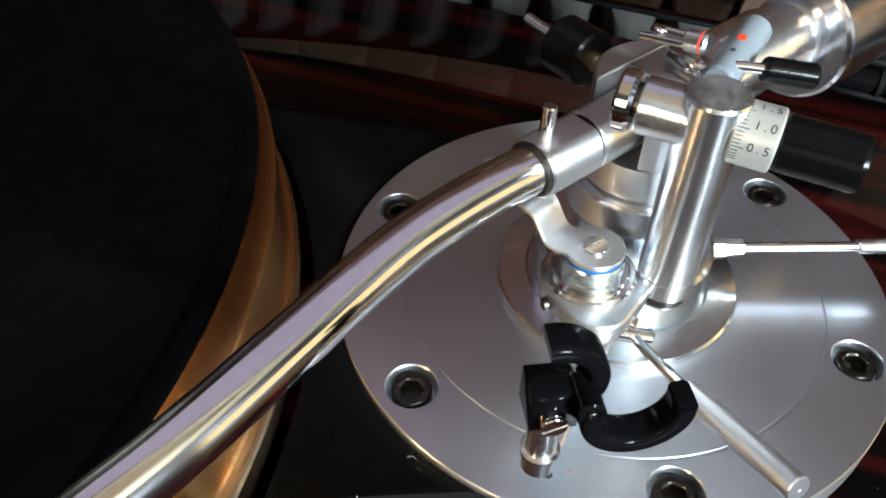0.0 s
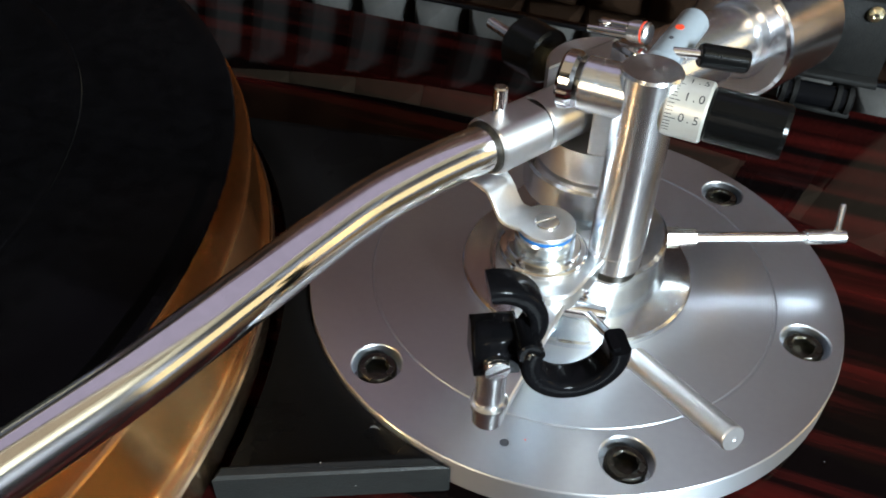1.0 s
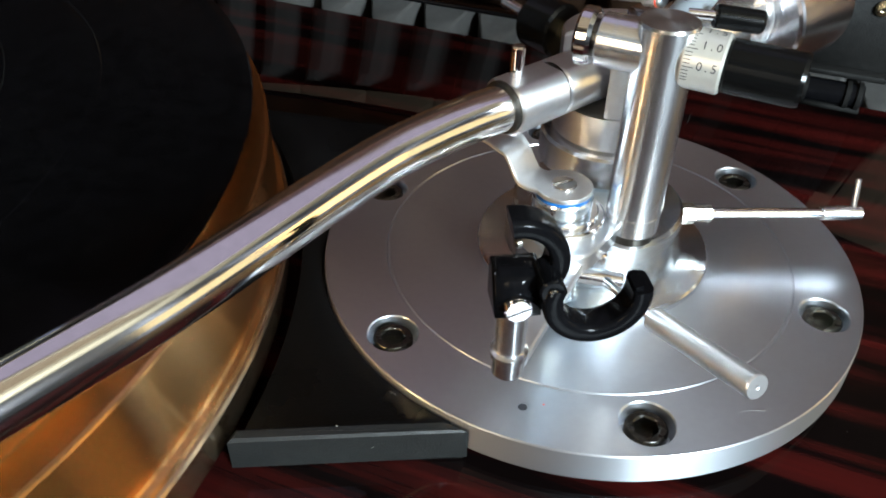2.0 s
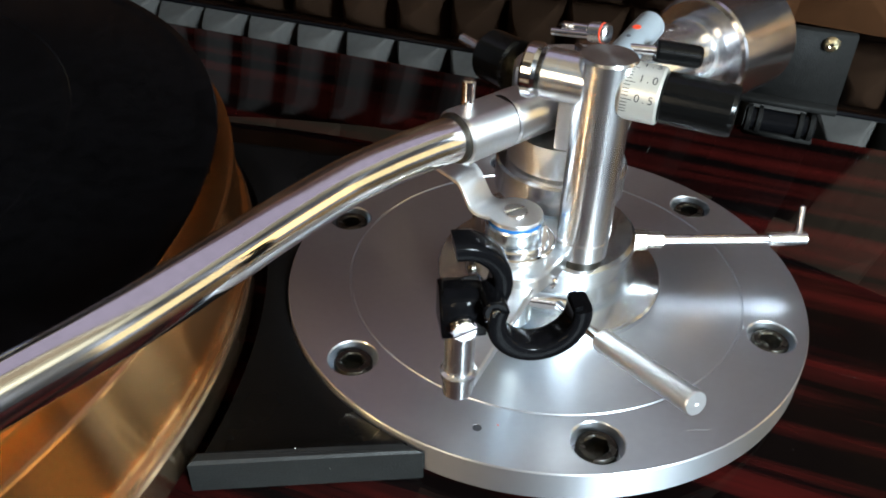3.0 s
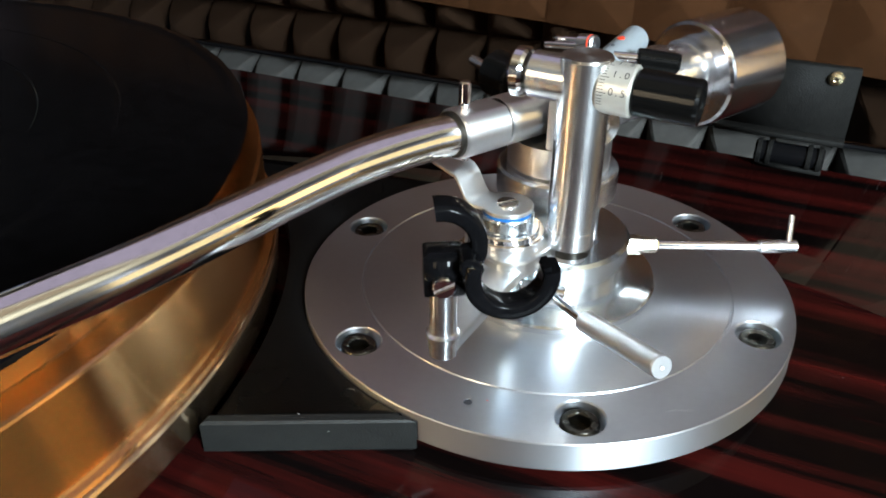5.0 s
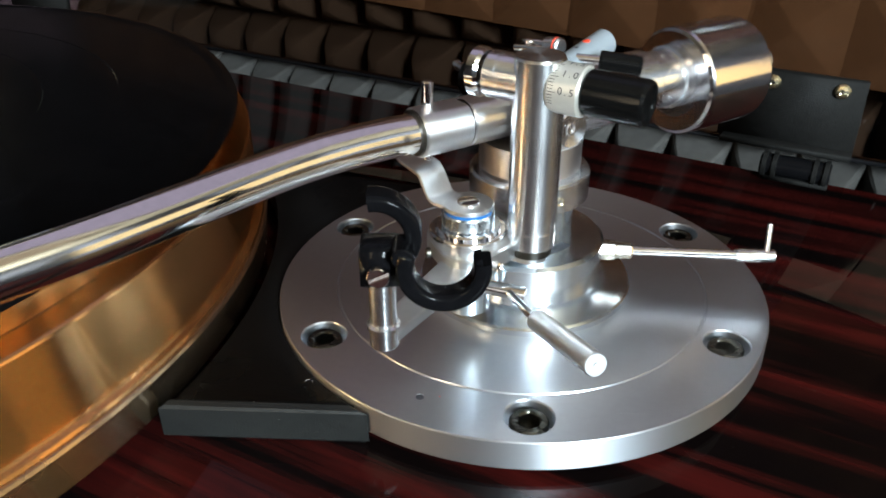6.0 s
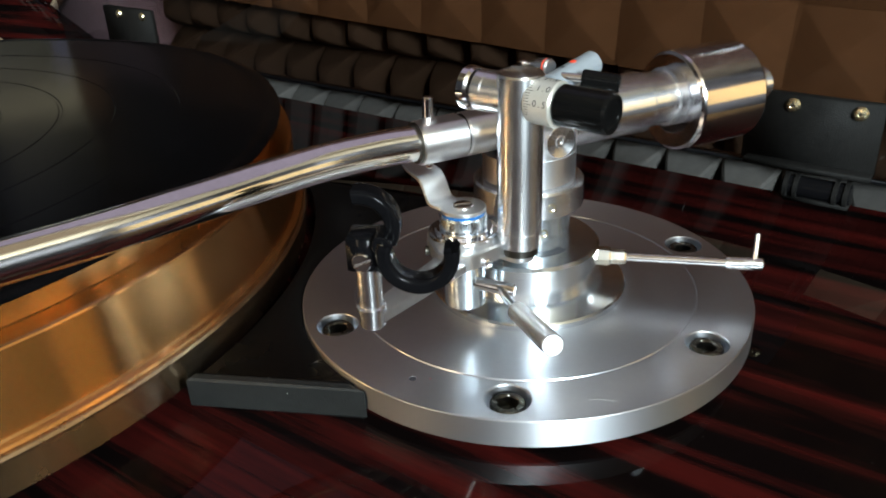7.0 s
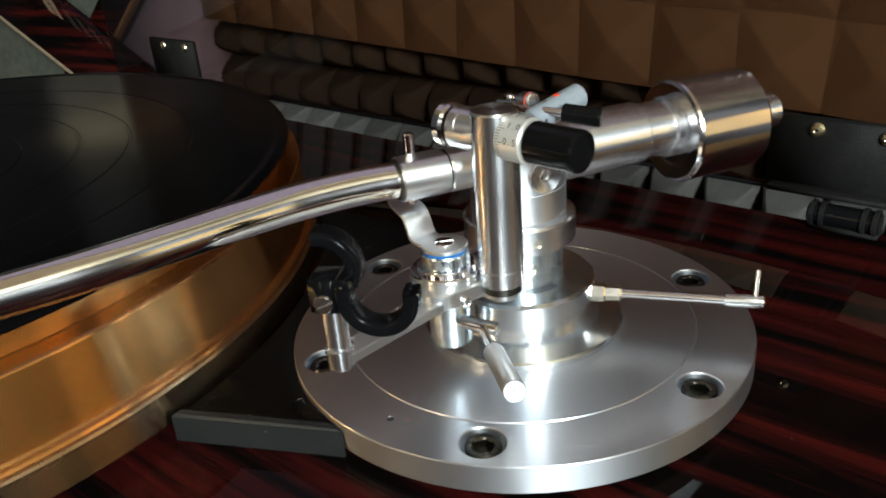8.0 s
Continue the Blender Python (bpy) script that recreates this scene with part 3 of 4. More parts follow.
# arm sleeve with a milled flat on top
def sleeve(s0, s1, r, flat, ch=0.35):
    m = basis(on_arm(s0, 57.8), A, N)
    n, bm = 64, bmesh.new()
    ysign = 1 if (m.to_3x3() @ Vector((0, 1, 0))).z > 0 else -1
    length = s1 - s0
    rings = []
    for d, h in ((ch, 0), (0, ch), (0, length - ch), (ch, length)):
        rr = []
        for k in range(n):
            a = 2 * math.pi * k / n
            x, y = (r - d) * math.cos(a), (r - d) * math.sin(a)
            if y * ysign > flat - d:
                y = (flat - d) * ysign
            rr.append(bm.verts.new(m @ Vector((x, y, h))))
        rings.append(rr)
    for a, b in zip(rings, rings[1:]):
        for k in range(n):
            j = (k + 1) % n
            bm.faces.new((a[k], a[j], b[j], b[k]))
    bm.faces.new(rings[0])
    bm.faces.new(list(reversed(rings[-1])))
    return bm


part("arm_sleeve", sleeve(-32.2, -19.8, 5.75, 4.9), M["brushed"], arm, axis=A)
part("arm_sleeve", sleeve(-19.4, 22.0, 5.75, 4.9), M["brushed"], arm, axis=A)
part("sleeve_joint", lathe([(0, 0), (5.2, 0), (5.2, 0.5), (0, 0.5)], on_arm(-19.85, 57.8), A), M["bolt"], arm)
part("locking_pin", rod((-18.6, -19.6, 61.5), (-18.5, -19.4, 68.6), 1.35, 0.3, 24), M["polished"], arm)
part("locking_pin", rod(on_arm(-29, 50.6), on_arm(-29, 53.2), 1.0, 0.3, 20), M["polished"], arm)

TUBE = [(-6.0, -6.8, 57.8), (-20.2, -23.4, 57.8), (-24.5, -28.2, 57.9), (-31.0, -36.0, 57.8), (-37.6, -45.2, 57.5), (-44.0, -57.0, 57.2), (-50.0, -69.2, 56.9), (-58.9, -87.0, 56.6),
        (-68.2, -102.6, 56.3), (-90.0, -139.5, 55.9), (-114.0, -180.0, 55.4)]
part("arm_tube", tube(smooth_path(TUBE, 12), 4.5, 40), M["chrome"], arm, "curved mirror-polished chrome tube")
part("tube_collar", lathe([(4.4, 0), (5.0, 0), (5.2, 0.25), (5.2, 0.8), (4.4, 0.8)], on_arm(-33.0, 57.8), A, 48, closed=True), M["bolt"], arm)

# tail with counterweight
part("tail_tube", lathe([(0, 9), (8.2, 9), (8.4, 9.4), (8.4, 35.6), (8.0, 36.2), (7.5, 36.3), (7.5, 44.2), (8.3, 44.5), (8.3, 47.0), (8.0, 47.55), (0, 47.55)], on_arm(0, 57.0), A, 64), M["turned"], arm, axis=A)
cw = part("counterweight", lathe([(0, 47.6), (9.2, 47.6), (9.4, 47.3), (13.2, 47.0), (14.0, 47.5), (14.3, 48.2), (14.3, 69.4), (14.0, 70.1), (13.1, 70.5), (0, 70.5)], on_arm(0, 55.3), A, 96), M["weight"], arm, "heavy polished steel counterweight", axis=A)
part("axle_stub", lathe([(0, 70.5), (5.0, 70.5), (5.0, 81.8), (4.6, 82.4), (0, 82.4)], on_arm(0, 55.3), A, 40), M["turned"], arm, axis=A)

# ---- bracket carrying lift, post and arm rest ----
LIFT, POST, STUD = Vector((-7.1, -25.9, 0)), Vector((7.0, -24.0, 0)), Vector((-12.6, -64.8, 0))
outline = hull(circle(LIFT.x, LIFT.y, 9.3, 40) + circle(-5.2, -33.0, 6.2, 24) + circle(-2.0, -24.0, 7.4, 24))
bracket = part("lift_bracket", prism(outline, 32.2, 36.4, 0.4), M["satin"], arm)
part("bracket_arm", prism(hull(circle(-2, -20, 5.0, 24) + circle(POST.x, POST.y, 3.8, 24) + [(5.0, -8.0), (-7.0, -8.0)]), 31.0, 32.9, 0.3), M["satin"], bracket)
part("rest_bar", prism(hull(circle(-5.2, -34.0, 4.6, 24) + circle(STUD.x, STUD.y, 2.7, 24)), 32.0, 34.4, 0.3), M["satin"], bracket)
# the left one is dark steel in place of an open hole's shade
for x, y, dx, dy in ((2.0, -33.6, 0.92, -0.4), (-14.6, -32.0, -0.9, -0.43)):
    part("clamp_screw", lathe([(1.25, -0.5), (1.25, 0.4), (0.9, 0.6), (0.5, 0.2), (0, 0.2)], (x, y, 33.0), (dx, dy, 0), 20), M["polished" if dx > 0 else "bolt"], bracket)

lift = part("lift_cylinder", lathe([(0, 16.6), (4.9, 16.6), (5.3, 17.0), (5.3, 32.2), (0, 32.2)], LIFT, segs=56), M["zinc"], arm)
part("lift_washer", lathe([(0, 36.4), (8.5, 36.4), (8.8, 36.7), (8.8, 37.4), (8.4, 37.7), (7.4, 37.7), (7.4, 38.3), (7.1, 38.6), (0, 38.6)], LIFT, segs=56), M["polished"], lift)
part("lift_piston", lathe([(0, 38.6), (5.6, 38.6), (6.0, 38.8), (6.0, 41.6), (5.7, 42.1), (0, 42.1)], LIFT, segs=56), M["zinc"], lift)
part("blue_ring", lathe([(0, 42.1), (5.3, 42.1), (5.3, 42.75), (0, 42.75)], LIFT, segs=48), M["blue"], lift, "blue plastic ring")


# flat lifting strap: round eye on the piston, a step up, then a curved tail under the sleeve
def strap():
    bm = prism(circle(LIFT.x, LIFT.y, 5.7, 36), 42.75, 43.75, 0.15)
    pts = [(-8.0, -25.7, 43.25), (-11.5, -25.0, 43.25), (-13.8, -24.2, 43.5), (-15.0, -23.4, 44.6), (-16.6, -22.2, 47.2), (-17.8, -21.4, 48.5), (-19.6, -20.4, 49.1),
           (-22.5, -18.2, 49.4), (-25.2, -14.6, 49.5), (-26.6, -11.0, 49.5)]
    sm = smooth_path(pts, 4)
    return strip(sm, [7.6] * len(sm), 0.9, [Vector((0.45, 0.89, 0))] * (len(sm) - 16) + [Vector((0.6, 0.8, 0)).lerp(Vector((0.93, 0.37, 0)), k / 15) for k in range(16)], bm)


part("lift_strap", strap(), M["brushed"], lift, sharp=25)


def slotted(name, at, axis, r, h, material, parent, slot_dir):
    """A screw head with a real slot: two half discs with a gap over a lower disc."""
    m = basis(at, axis, slot_dir)
    bm = lathe([(0, 0), (r, 0), (r, h * 0.55), (0, h * 0.55)], at, axis, 36)
    for s in (1, -1):
        half = [p for p in circle(0, 0, r * 0.98, 48) if p[1] * s > 0.14 * r]
        half = hull(half + [(-r * 0.97, 0.14 * r * s), (r * 0.97, 0.14 * r * s)])
        prism(half, h * 0.56, h, 0.12, m, bm)
    return part(name, bm, material, parent, at=at, sharp=25)


slotted("strap_screw", LIFT + Vector((0, 0, 43.75)), UP, 2.5, 0.5, M["polished"], lift, Vector((1, 0.75, 0)))

# cueing lever
part("lever_joint", rod((-3.0, -28.6, 24.3), (7.2, -28.0, 23.4), 1.75, 0.3, 28), M["polished"], arm)
lev = part("cueing_lever", tube([(3.2, -28.4, 23.8), (7.0, -34.0, 24.8), (12.6, -41.8, 26.6)], 1.05, 20), M["polished"], arm)
part("lever_grip", lathe([(0, 0), (2.0, 0), (2.35, 0.4), (2.35, 27.0), (2.15, 27.3), (0.5, 27.3), (0, 27.1)], (12.6, -42.0, 26.7), Vector((27.3, -63.4, 34.1)) - Vector((12.6, -42.0, 26.7)), 32), M["grip"], lev, axis=Vector((27.3, -63.4, 34.1)) - Vector((12.6, -42.0, 26.7)))

# side rod on the base ring
part("rod_nut", lathe([(0, -1.5), (2.6, -1.5), (2.6, 2.6), (2.1, 3.0), (2.1, 6.6), (1.6, 7.2), (0, 7.2)], (21.0, 3.6, 20.4), (0.979, 0.204, 0.0), 6), M["nickel"], arm)
cr = part("clamp_rod", rod((21.0, 3.6, 20.4), (55.0, 10.7, 20.5), 1.2, 0.2, 20), M["polished"], arm)
part("rod_tip", rod((53.2, 10.3, 20.5), (62.8, 12.3, 20.6), 1.75, 0.35, 28), M["turned"], cr)
part("rod_pin", rod((60.6, 11.9, 21.5), (60.4, 14.6, 28.4), 0.75, 0.2, 16), M["polished"], cr)

# ---- post with the bias dial ----
D = Vector((0.967, -0.254, -0.012)).normalized()
HUB = Vector((7.0, -23.8, 71.9))
post = part("dial_post", lathe([(0, 39.2), (5.2, 39.2), (5.4, 39.4), (5.4, 77.2), (5.1, 77.7), (0, 77.7)], POST, segs=56), M["turned"], arm)
part("post_foot", lathe([(0, 34.8), (5.0, 34.8), (5.35, 35.1), (5.35, 38.9), (5.2, 39.0), (5.2, 39.2), (0, 39.2)], POST, segs=56), M["turned"], post)
part("post_thread", lathe([(0, 32.9), (4.8, 32.9), (4.8, 34.8), (0, 34.8)], POST, segs=40), M["bolt"], post)
dial = part("bias_dial", lathe([(0, 3.6), (5.0, 3.6), (5.25, 3.9), (5.25, 10.1), (4.9, 10.5), (0, 10.5)], HUB, D, 64), M["dial"], arm, "white metal dial ring with black scale")
part("dial_knob", lathe([(0, 10.5), (4.3, 10.5), (4.65, 11.0), (4.65, 22.6), (4.35, 23.3), (3.6, 23.4), (3.5, 23.0), (0, 23.0)], HUB, D, 56), M["rubber"], arm, "long black plastic knob")
part("cross_cylinder", lathe([(0, -11.3), (4.6, -11.3), (4.9, -11.0), (4.9, -8.5), (4.75, -8.4), (4.75, -8.2), (4.9, -8.1), (4.9, -3.0), (0, -3.0)], HUB, D, 56), M["turned"], arm, axis=D)
bm = lathe([(0, -12.2), (3.4, -12.2), (3.4, -11.2), (0, -11.2)], HUB, D, 40)
part("cross_neck", bm, M["bolt"], arm)


def knurled():
    bm, m, n = bmesh.new(), basis(HUB, D), 72
    rings = []
    for r, h in ((3.8, -15.4), (4.6, -15.3), (5.25, -14.7), (5.25, -12.9), (4.7, -12.2), (3.0, -12.2)):
        rings.append([bm.verts.new(m @ Vector(((r + (0.03 if k % 2 and 4.5 < r else 0)) * math.cos(2 * math.pi * k / n), (r + (0.03 if k % 2 and 4.5 < r else 0)) * math.sin(2 * math.pi * k / n), h))) for k in range(n)])
    for a, b in zip(rings, rings[1:]):
        for k in range(n):
            j = (k + 1) % n
            bm.faces.new((a[k], a[j], b[j], b[k]))
    bm.faces.new(rings[0])
    bm.faces.new(rings[-1])
    return bm


part("knurled_nut", knurled(), M["polished"], arm, sharp=20)


# the dial's scale: ticks and figures standing on its curved face
def on_dial(h, angle, r=5.27):
    """A point on the dial: h along its axis, angle in degrees up from the side that faces the viewer."""
    out = D.cross(UP).normalized()
    u = out.cross(D).normalized()
    if u.z < 0:
        u = -u
    if out.y > 0:
        out = -out
    d = out * math.cos(radians(angle)) + u * math.sin(radians(angle))
    return HUB + D * h + d * r, d, (u * math.cos(radians(angle)) - out * math.sin(radians(angle)))


def tick(h0, h1, angle, w=0.16, bm=None):
    bm = bm or bmesh.new()
    vs = []
    for h, s in ((h0, -1), (h1, -1), (h1, 1), (h0, 1)):
        p, d, t = on_dial(h, angle)
        vs.append((p + t * (s * w / 2), d))
    lo, hi = [bm.verts.new(p - d * 0.05) for p, d in vs], [bm.verts.new(p + d * 0.02) for p, d in vs]
    bm.faces.new(hi)
    for k in range(4):
        bm.faces.new((lo[k], lo[(k + 1) % 4], hi[(k + 1) % 4], hi[k]))
    return bm


for k in range(-4, 15):
    part("scale_tick", tick(4.0, 5.2 if k % 5 else 5.9, 6 + 6.8 * k, 0.13), M["ink"], dial, smooth=False)


def figure(text, h, angle, size):
    cu = bpy.data.curves.new("figure_curve", "FONT")
    cu.space_character = 1.45
    cu.body, cu.size, cu.extrude, cu.align_x, cu.align_y = text, size, 0.012, "LEFT", "CENTER"
    tmp = bpy.data.objects.new("figure_tmp", cu)
    scene.collection.objects.link(tmp)
    me = bpy.data.meshes.new_from_object(tmp.evaluated_get(bpy.context.evaluated_depsgraph_get()))
    bpy.data.objects.remove(tmp)
    bpy.data.curves.remove(cu)
    bm = bmesh.new()
    bm.from_mesh(me)
    bpy.data.meshes.remove(me)
    bmesh.ops.triangulate(bm, faces=bm.faces)
    bmesh.ops.subdivide_edges(bm, edges=bm.edges, cuts=2, use_grid_fill=True)
    for v in bm.verts:                              # wrap the flat figure round the dial
        p, d, t = on_dial(h + v.co.x, angle + math.degrees(v.co.y / 5.27), 5.28 + v.co.z)
        v.co = p
    part("scale_figure", bm, M["ink"], dial, smooth=False)


figure("0.5", 6.3, 10, 2.05)
figure("1.0", 6.3, 49, 2.05)
figure("1.5", 6.3, 88, 2.05)

# ---- small bias mechanism on top of the arm ----
G0, G1 = Vector((9.4, -8.6, 70.2)), Vector((16.2, 6.0, 73.2))
part("bias_post", lathe([(0, 62.0), (2.6, 62.0), (2.6, 70.2), (0, 70.2)], (9.5, -7.5, 0), segs=32), M["polished"], arm)
gc = part("bias_cylinder", rod(G0, G1, 3.1, 0.5, 40), M["grey"], arm, "grey plastic cylinder with a red dot")
gd = (G1 - G0).normalized()
gu = (UP - gd * UP.dot(gd)).normalized()
gs = gd.cross(gu)
for s, r, mm, nm in ((9.0, 0.85, "red", "red_dot"), (5.2, 0.45, "ink", "blue_dot")):
    d = (gu * 0.93 - Vector((-0.3, -0.3, 0)) * -0.3).normalized()
    d = (d - gd * d.dot(gd)).normalized()
    part(nm, lathe([(0, 3.0), (r, 3.0), (r, 3.14), (0, 3.16)], G0 + gd * s, d, 20), M[mm], gc)
# two holes, not bored: ink discs carry the dark inside them
for k in (-1, 1):
    part("cylinder_hole", lathe([(0, 2.9), (0.5, 2.9), (0.5, 3.12), (0, 3.12)], G0 + gd * (4 + 2 * k), -gs if gs.y > 0 else gs, 16), M["ink"], gc)
part("small_knob", lathe([(0, 0), (2.0, 0), (2.25, 0.4), (2.25, 8.6), (1.95, 9.2), (0, 9.0)], (16.6, -6.6, 72.4), (0.99, 0.09, -0.1), 36), M["rubber"], arm, "small black plastic knob")
part("small_knob_stem", rod((11.5, -6.9, 72.6), (16.8, -6.6, 72.4), 1.0, 0.15, 16), M["polished"], arm)
part("carrier_plate", box(-4.5, 5.0, -7.5, 7.5, 64.4, 66.2, 0.4, basis(on_arm(1, 0, 3), UP, A)), M["brushed"], arm)
part("carrier_block", box(-2.2, 2.2, -4.0, 4.0, 66.2, 70.2, 0.4, basis(on_arm(1.5, 0, 5), UP, A)), M["polished"], arm)
CR0, CR1 = Vector((-3.6, 3.8, 71.2)), Vector((6.8, -1.6, 72.9))
cd = (CR1 - CR0).normalized()
cs = cd.cross(UP).normalized()
part("guide_rod", rod(CR0 + cs * 1.3, CR1 + cs * 1.3, 0.75, 0.15, 16), M["polished"], arm)
part("guide_rod", rod(CR0 - cs * 0.8 + cd * 1.5 + UP * 0.8, CR1 - cs * 0.8 + UP * 0.4, 0.95, 0.2, 16), M["polished"], arm)
part("guide_nut", rod(CR1 - cd * 3.6 + UP * 0.3, CR1 + cd * 0.8 + UP * 0.3, 2.1, 0.4, 32), M["turned"], arm)
part("red_line", lathe([(2.05, 0), (2.13, 0.1), (2.13, 0.45), (2.05, 0.5)], CR1 + UP * 0.3 - cd * 0.7, cd, 32, closed=True), M["red"], arm)
part("guide_clip", box(-1.2, 1.2, -0.9, 0.9, -0.6, 0.6, 0.3, basis(CR0 + cd * 2.8 + UP * 1.2, UP, cd)), M["polished"], arm)

# ---- arm rest: stud, clamp block and open black ring ----
stud = part("rest_stud", lathe([(0, 31.0), (2.5, 31.0), (2.8, 31.3), (2.8, 35.0), (3.2, 35.1), (3.2, 36.0), (2.6, 36.3), (2.6, 46.0), (0, 46.0)], STUD, segs=40), M["turned"], arm)


CD = Vector((0.95, 0.31, 0.0)).normalized()        # across the open ring
CN = Vector((CD.y, -CD.x, 0.0))                    # its axis, towards the viewer
block_m = basis(Vector((STUD.x, STUD.y, 0)) + CN * 0.2, UP, CD)
rest = part("rest_block", box(-3.6, 3.6, -3.2, 3.4, 45.6, 54.0, 0.7, block_m), M["black"], arm, "glossy black plastic clamp block")


def c_ring(centre, a0, a1, r0, r1, half, steps=40, ch=1.0, notch=False):
    """A thick open ring of rectangular section with softened edges."""
    bm = bmesh.new()
    rings = []
    sec = []
    for cr, cw, start in ((r1 - ch, half - ch, 0), (r0 + ch, half - ch, 90), (r0 + ch, -half + ch, 180), (r1 - ch, -half + ch, 270)):
        sec += [(cr + ch * math.cos(radians(start + 22.5 * q)), cw + ch * math.sin(radians(start + 22.5 * q))) for q in range(5)]
    n = len(sec)
    for k in range(steps + 1):
        a = radians(a0 + (a1 - a0) * k / steps)
        d = CD * math.cos(a) + UP * math.sin(a)
        rings.append([bm.verts.new(Vector(centre) + d * r + CN * w) for r, w in sec])
    for a, b in zip(rings, rings[1:]):
        for i in range(n):
            j = (i + 1) % n
            bm.faces.new((a[i], a[j], b[j], b[i]))
    bm.faces.new(rings[0])
    bm.faces.new(list(reversed(rings[-1])))
    return bm


lowc = part("rest_ring_half", c_ring((-0.5, -65.2, 51.0), 158, 370, 5.3, 8.5, 2.7), M["black"], arm, sharp=28)
part("ring_catch", c_ring((-0.5, -65.2, 51.0), 370.3, 378, 5.6, 7.0, 2.0, 6, 0.3), M["black"], lowc)
upc = part("rest_ring_half", c_ring((-13.2, -65.2, 55.4), -28, 98, 5.2, 8.3, 2.8), M["black"], arm, sharp=28)
part("hinge_pin", rod(Vector((-7.4, -67.2, 53.3)) + CN * 2.9, Vector((-7.4, -67.2, 53.3)) - CN * 4.5, 0.75, 0.15, 16), M["bolt"], lowc)
part("hinge_ear", rod(Vector((-7.4, -67.2, 53.3)) + CN * 2.4, Vector((-7.4, -67.2, 53.3)) - CN * 4.0, 2.0, 0.3, 24), M["black"], lowc)
slotted("rest_screw", Vector((-11.8, -68.2, 48.8)), CN, 2.05, 1.6, M["polished"], arm, Vector((0.8, 0.2, 0.35)))

# ---- dust cover: smoked sheet along the plinth's back edge, on two black hinges ----
lid = thing("dust_cover", PL @ Vector((-120, 130, 10)), "clear brown-smoked acrylic dust cover, standing open", "dust cover")
back = part("cover_back_sheet", box(-430, 190, 129.0, 132.0, 10.0, 330.0, 0.4, PL), M["smoked"], lid)
back.visible_shadow = False
part("cover_edge", box(-430, 190, 128.6, 132.4, 8.4, 9.98, 0.3, PL), M["black"], lid, "dark polished lower edge")


def lid_hinge(x, group="hinges of the dust cover"):
    """Black steel hinge: knuckle barrel on the plinth edge, leaf screwed to the cover."""
    base = PL @ Vector((x, 124, 0))
    h = thing("lid_hinge", base, "black steel dust cover hinge with yellow zinc screws", "hinge", group)
    part("foot", box(x - 11, x + 11, 119, 126, 0.02, 2.0, 0.4, PL), M["hinge"], h)
    ex = (PL.to_3x3() @ Vector((1, 0, 0)))
    bar = part("barrel", rod(PL @ Vector((x - 12.5, 122, 5.2)), PL @ Vector((x + 11, 122, 5.2)), 4.0, 0.6, 32), M["black"], h)
    for k in (-11, -7.5, 6, 9.6):
        p = PL @ Vector((x + k, 122, 5.2))
        part("knuckle_ring", lathe([(4.0, -0.9), (4.7, -0.7), (4.7, 0.7), (4.0, 0.9)], p, ex, 32, closed=True), M["hinge"], bar)
    part("bracket_lip", box(x - 28, x + 16, 121, 129, 11.0, 13.2, 0.4, PL), M["hinge"], h)
    part("leaf", box(x - 30, x + 16, 125.6, 128.8, 11.5, 38.0, 0.7, PL), M["hinge"], h, "textured black hinge leaf")
    for k in (-14, 8.5):
        p = PL @ Vector((x + k, 125.6, 34.0))
        ny = PL.to_3x3() @ Vector((0, -1, 0))
        bm = lathe([(0, -0.2), (2.6, -0.2), (2.6, 0.5), (2.0, 1.3), (0.9, 1.6), (0, 1.0)], p, ny, 28)
        sc = part("hinge_screw", bm, M["brass"], h, at=p)
        m = basis(p + ny * 1.25, ny)
        for a in (35, 125):
            part("screw_cross", box(-1.5, 1.5, -0.28, 0.28, 0, 0.2, 0.05, m @ pose(0, 0, 0, 0, 0, a)), M["bolt"], sc, smooth=False)
    return h


lid_hinge(53.0)
lid_hinge(-344.0)

# ---- acoustic foam behind the turntable ----
def pyramid_mesh(name, pitch, high, profile, cut, material):
    """A foam pyramid with a blunt tip and swelling flanks; its axis is local -y. Profile: share of the width, share of the height."""
    bm = bmesh.new()
    rings = []
    for f, h in profile:
        w = pitch / 2 * f
        c = w * cut
        rings.append([bm.verts.new((x, -high * h, z)) for x, z in ((-w + c, -w), (w - c, -w), (w, -w + c), (w, w - c), (w - c, w), (-w + c, w), (-w, w - c), (-w, -w + c))])
    for a, b in zip(rings, rings[1:]):
        for k in range(8):
            j = (k + 1) % 8
            bm.faces.new((a[k], a[j], b[j], b[k]))
    bm.faces.new(rings[-1])
    bmesh.ops.scale(bm, vec=(0.001,) * 3, verts=bm.verts)
    bmesh.ops.recalc_face_normals(bm, faces=bm.faces)
    for e in bm.edges:
        if len(e.link_faces) == 2 and e.calc_face_angle(0) > radians(34):
            e.smooth = False
    me = bpy.data.meshes.new(name)
    bm.to_mesh(me)
    bm.free()
    me.materials.append(material)
    me.polygons.foreach_set("use_smooth", [True] * len(me.polygons))
    return me


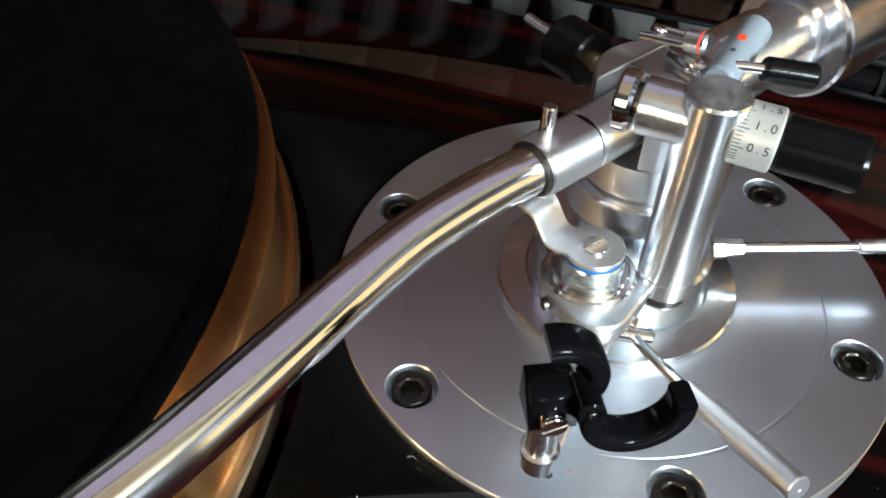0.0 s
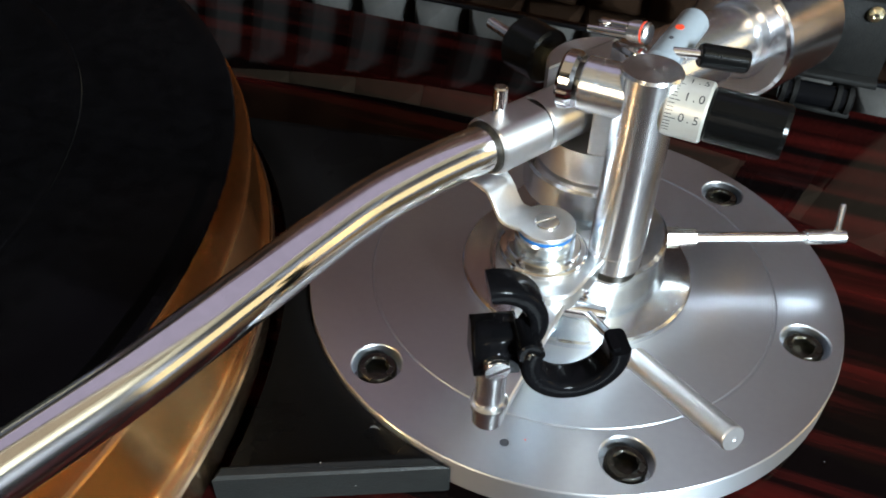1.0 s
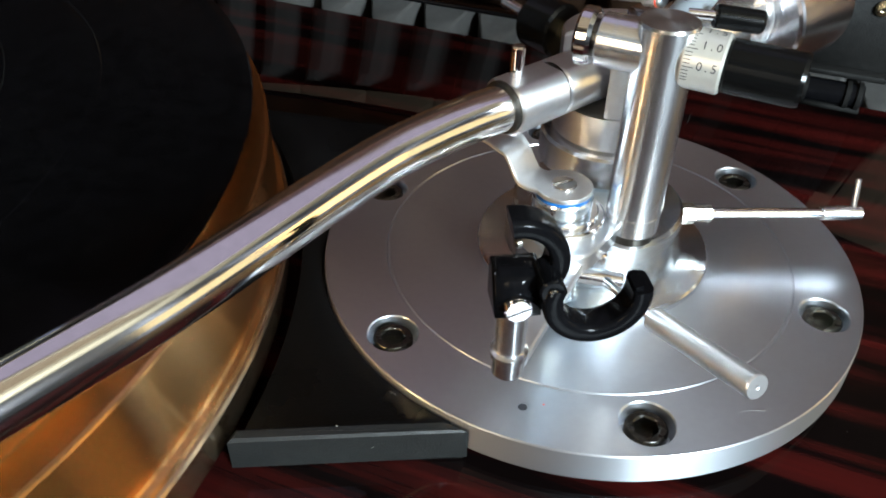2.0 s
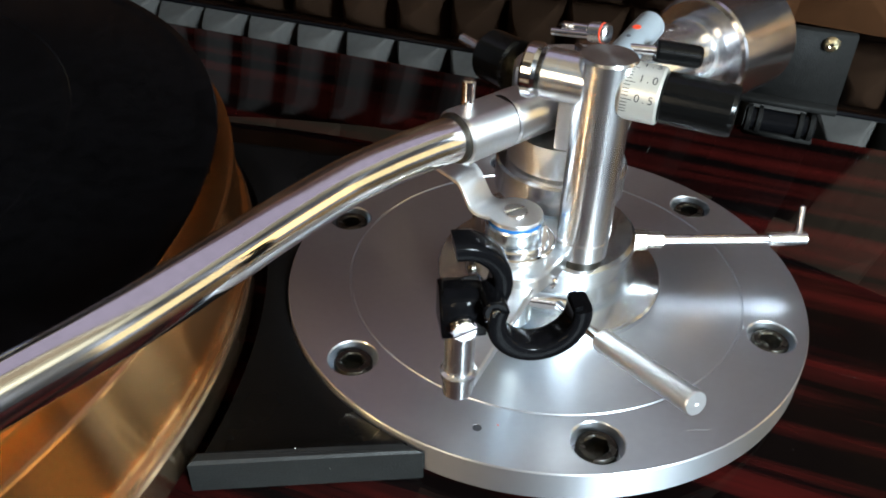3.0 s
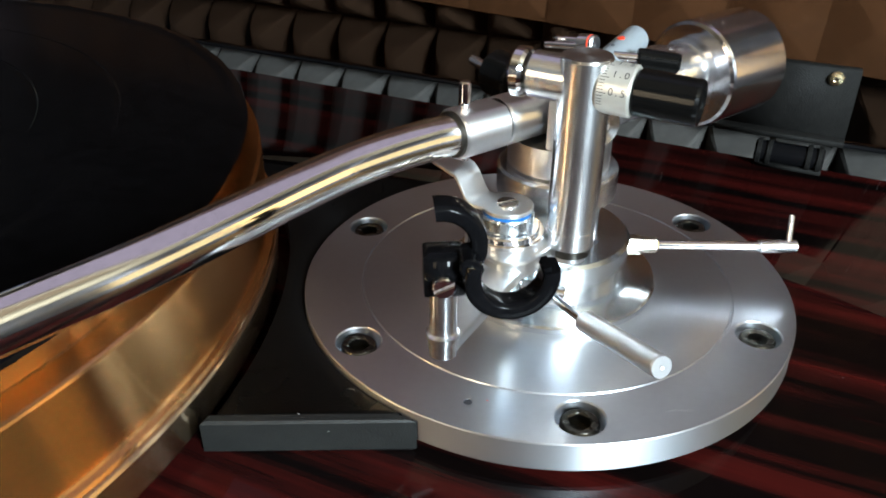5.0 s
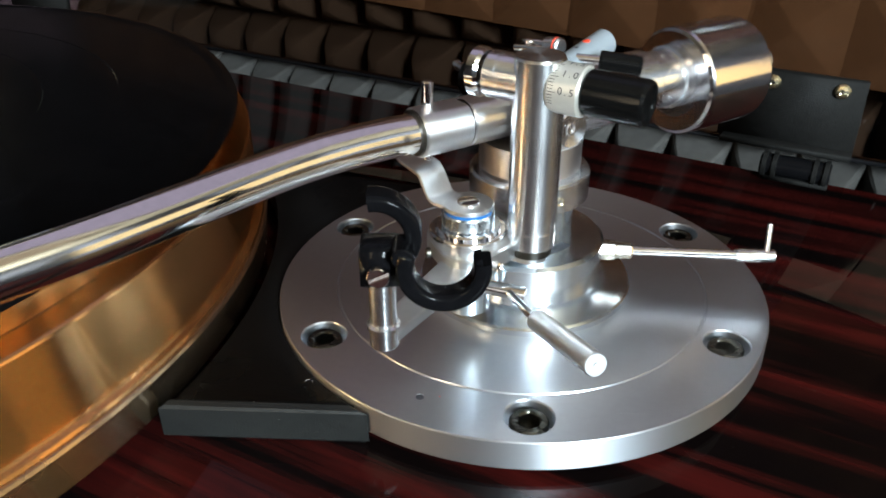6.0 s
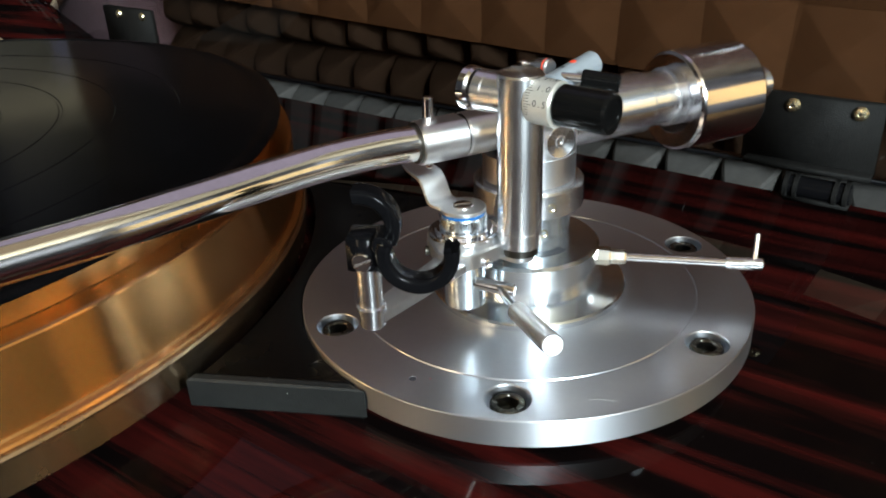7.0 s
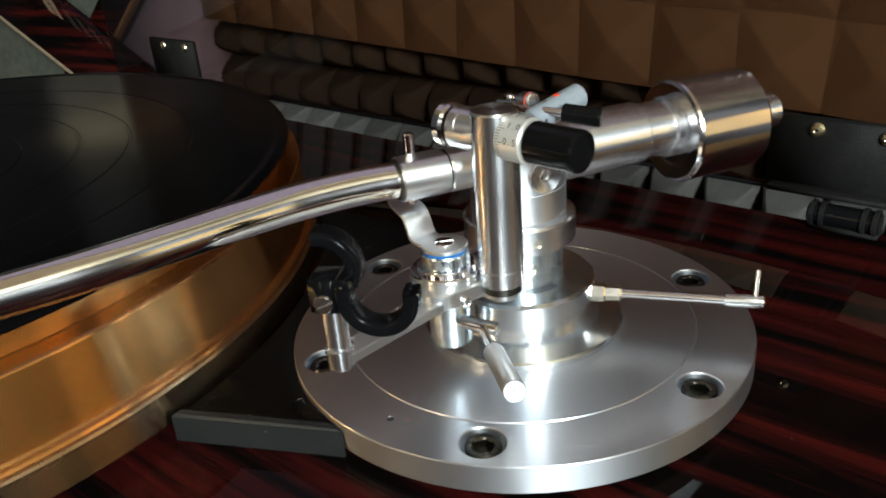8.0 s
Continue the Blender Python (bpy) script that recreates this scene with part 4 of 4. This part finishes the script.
def foam_panel(label, x0, cols, y, z0, rows, pitch, high, profile, cut, material, tilt=0.0, turn=TURN_PLINTH):
    """A panel of foam pyramids along the plinth's back; tilt lowers its right end, turning it about its lower left corner."""
    fm = pose(0, 0, 0, 0, 0, turn) @ Matrix.Translation((x0, y, z0)) @ pose(0, 0, 0, 0, tilt, 0)
    p = thing("acoustic_foam_panel", fm @ Vector((cols * pitch / 2, 0, 0)), label, "acoustic foam", "foam panels on the wall")
    part("foam_backing", box(0, cols * pitch, 0, 18, 0, rows * pitch, 1, fm), material, p)
    me = pyramid_mesh("foam_pyramid", pitch, high, profile, cut, material)
    rr = random.Random(7)
    for i in range(cols):
        for k in range(rows):
            ob = new("pyramid", me)
            ob.parent = p
            ob.location = (fm @ Vector(((i + 0.5) * pitch, 0, (k + 0.5) * pitch))) * 0.001 - p.location
            ob.rotation_euler = (radians(rr.uniform(-2, 2)), radians(tilt), radians(turn + rr.uniform(-2, 2)))
            ob.scale = (1, rr.uniform(0.93, 1.04), 1)


foam_panel("dark grey pyramid foam panel standing behind the turntable", -486, 28, 268, -110, 4, 33, 28,
           ((1.0, 0.0), (0.95, 0.12), (0.74, 0.46), (0.46, 0.80), (0.22, 0.97), (0.10, 1.0)), 0.10, M["foam"])
foam_panel("tan brown pyramid foam panel in front of the grey one", -474, 20, 237, 25, 3, 44, 8,
           ((1.02, 0.0), (0.90, 0.14), (0.50, 0.58), (0.12, 0.97), (0.05, 1.0)), 0.05, M["tan"], 2.3)

# ---- boards and screen added beyond the foam on the platter's side, for shapes mirrored in the cover ----
far = thing("mirrored_glow_board", (-520, 440, -120), "pale lilac-blue board standing in for a glow mirrored in the cover", "board")
part("board_face", box(-664, -430, 430, 442, -761, 180, 1.5), M["paleblue"], far)
qb = thing("mirrored_quilt_screen", (-950, 460, -400), "grey-green quilted screen standing in for a reflection in the cover", "screen")
part("cloth", box(-1300, -665, 440, 460, -761, 160, 4), M["quilt"], qb)


def leaning_board(x, y, z, lean, wide, label):
    """A glossy plank in place of a mirrored wooden edge, leaning to one side, with a pale band along its lower edge."""
    m = pose(x, y, z, 0, lean, 0)
    w = thing("mirrored_wood_board", (x, y, z), label, "board", "boards leaning behind the turntable")
    part("board_plank", box(-300, 300, -6, 6, 0, wide, 1.5, m), M["wood"], w)
    part("edge_band", box(-300, 300, -6, 6, -3.5, -0.1, 0.6, m), M["tan"], w, "pale edge band")


leaning_board(-753, 380, 14.5, 32, 64, "wide dark red glossy board standing in for a reflection in the cover")
leaning_board(-660, 410, -45.8, -43.5, 32, "narrow dark red board standing in for a reflection, leaning the other way")

# ---- lint and dust ----
lr = random.Random(11)


def speck(x, y, z, r):
    bm = bmesh.new()
    bmesh.ops.create_icosphere(bm, subdivisions=1, radius=r)
    for v in bm.verts:
        v.co += Vector((lr.uniform(-r, r), lr.uniform(-r, r), 0)) * 0.5
        v.co.z *= 0.5
    bmesh.ops.translate(bm, vec=(x, y, z), verts=bm.verts)
    return bm


bm = bmesh.new()
for k in range(26):
    x, y = lr.uniform(-80, -28), lr.uniform(-68, 20)
    if math.hypot(x, y) < 64.5 or math.hypot(x - C.x, y - C.y) < 161:
        continue
    t = speck(x, y, 8.6, lr.uniform(0.06, 0.13))
    me = bpy.data.meshes.new("tmp")
    t.to_mesh(me)
    t.free()
    bm.from_mesh(me)
    bpy.data.meshes.remove(me)
for k in range(12):
    x, y = lr.uniform(30, 120), lr.uniform(-70, 110)
    if math.hypot(x, y) < 64.5:
        continue
    t = speck(x, y, 0.04, lr.uniform(0.05, 0.1))
    me = bpy.data.meshes.new("tmp")
    t.to_mesh(me)
    t.free()
    bm.from_mesh(me)
    bpy.data.meshes.remove(me)
for pts in ([(-36.5, -54.6, 8.7), (-35.6, -54.2, 8.9), (-34.6, -54.6, 8.7)], [(31.6, -47.0, 10.1), (33.6, -46.2, 10.2), (36.0, -45.8, 10.15), (37.2, -45.2, 10.1)]):
    tube(smooth_path(pts, 4), 0.016, 6, bm)
tagged(part("dust_lint", bm, M["dust"]), "white dust specks and lint on the dark surfaces", "dust", kind="stuff")
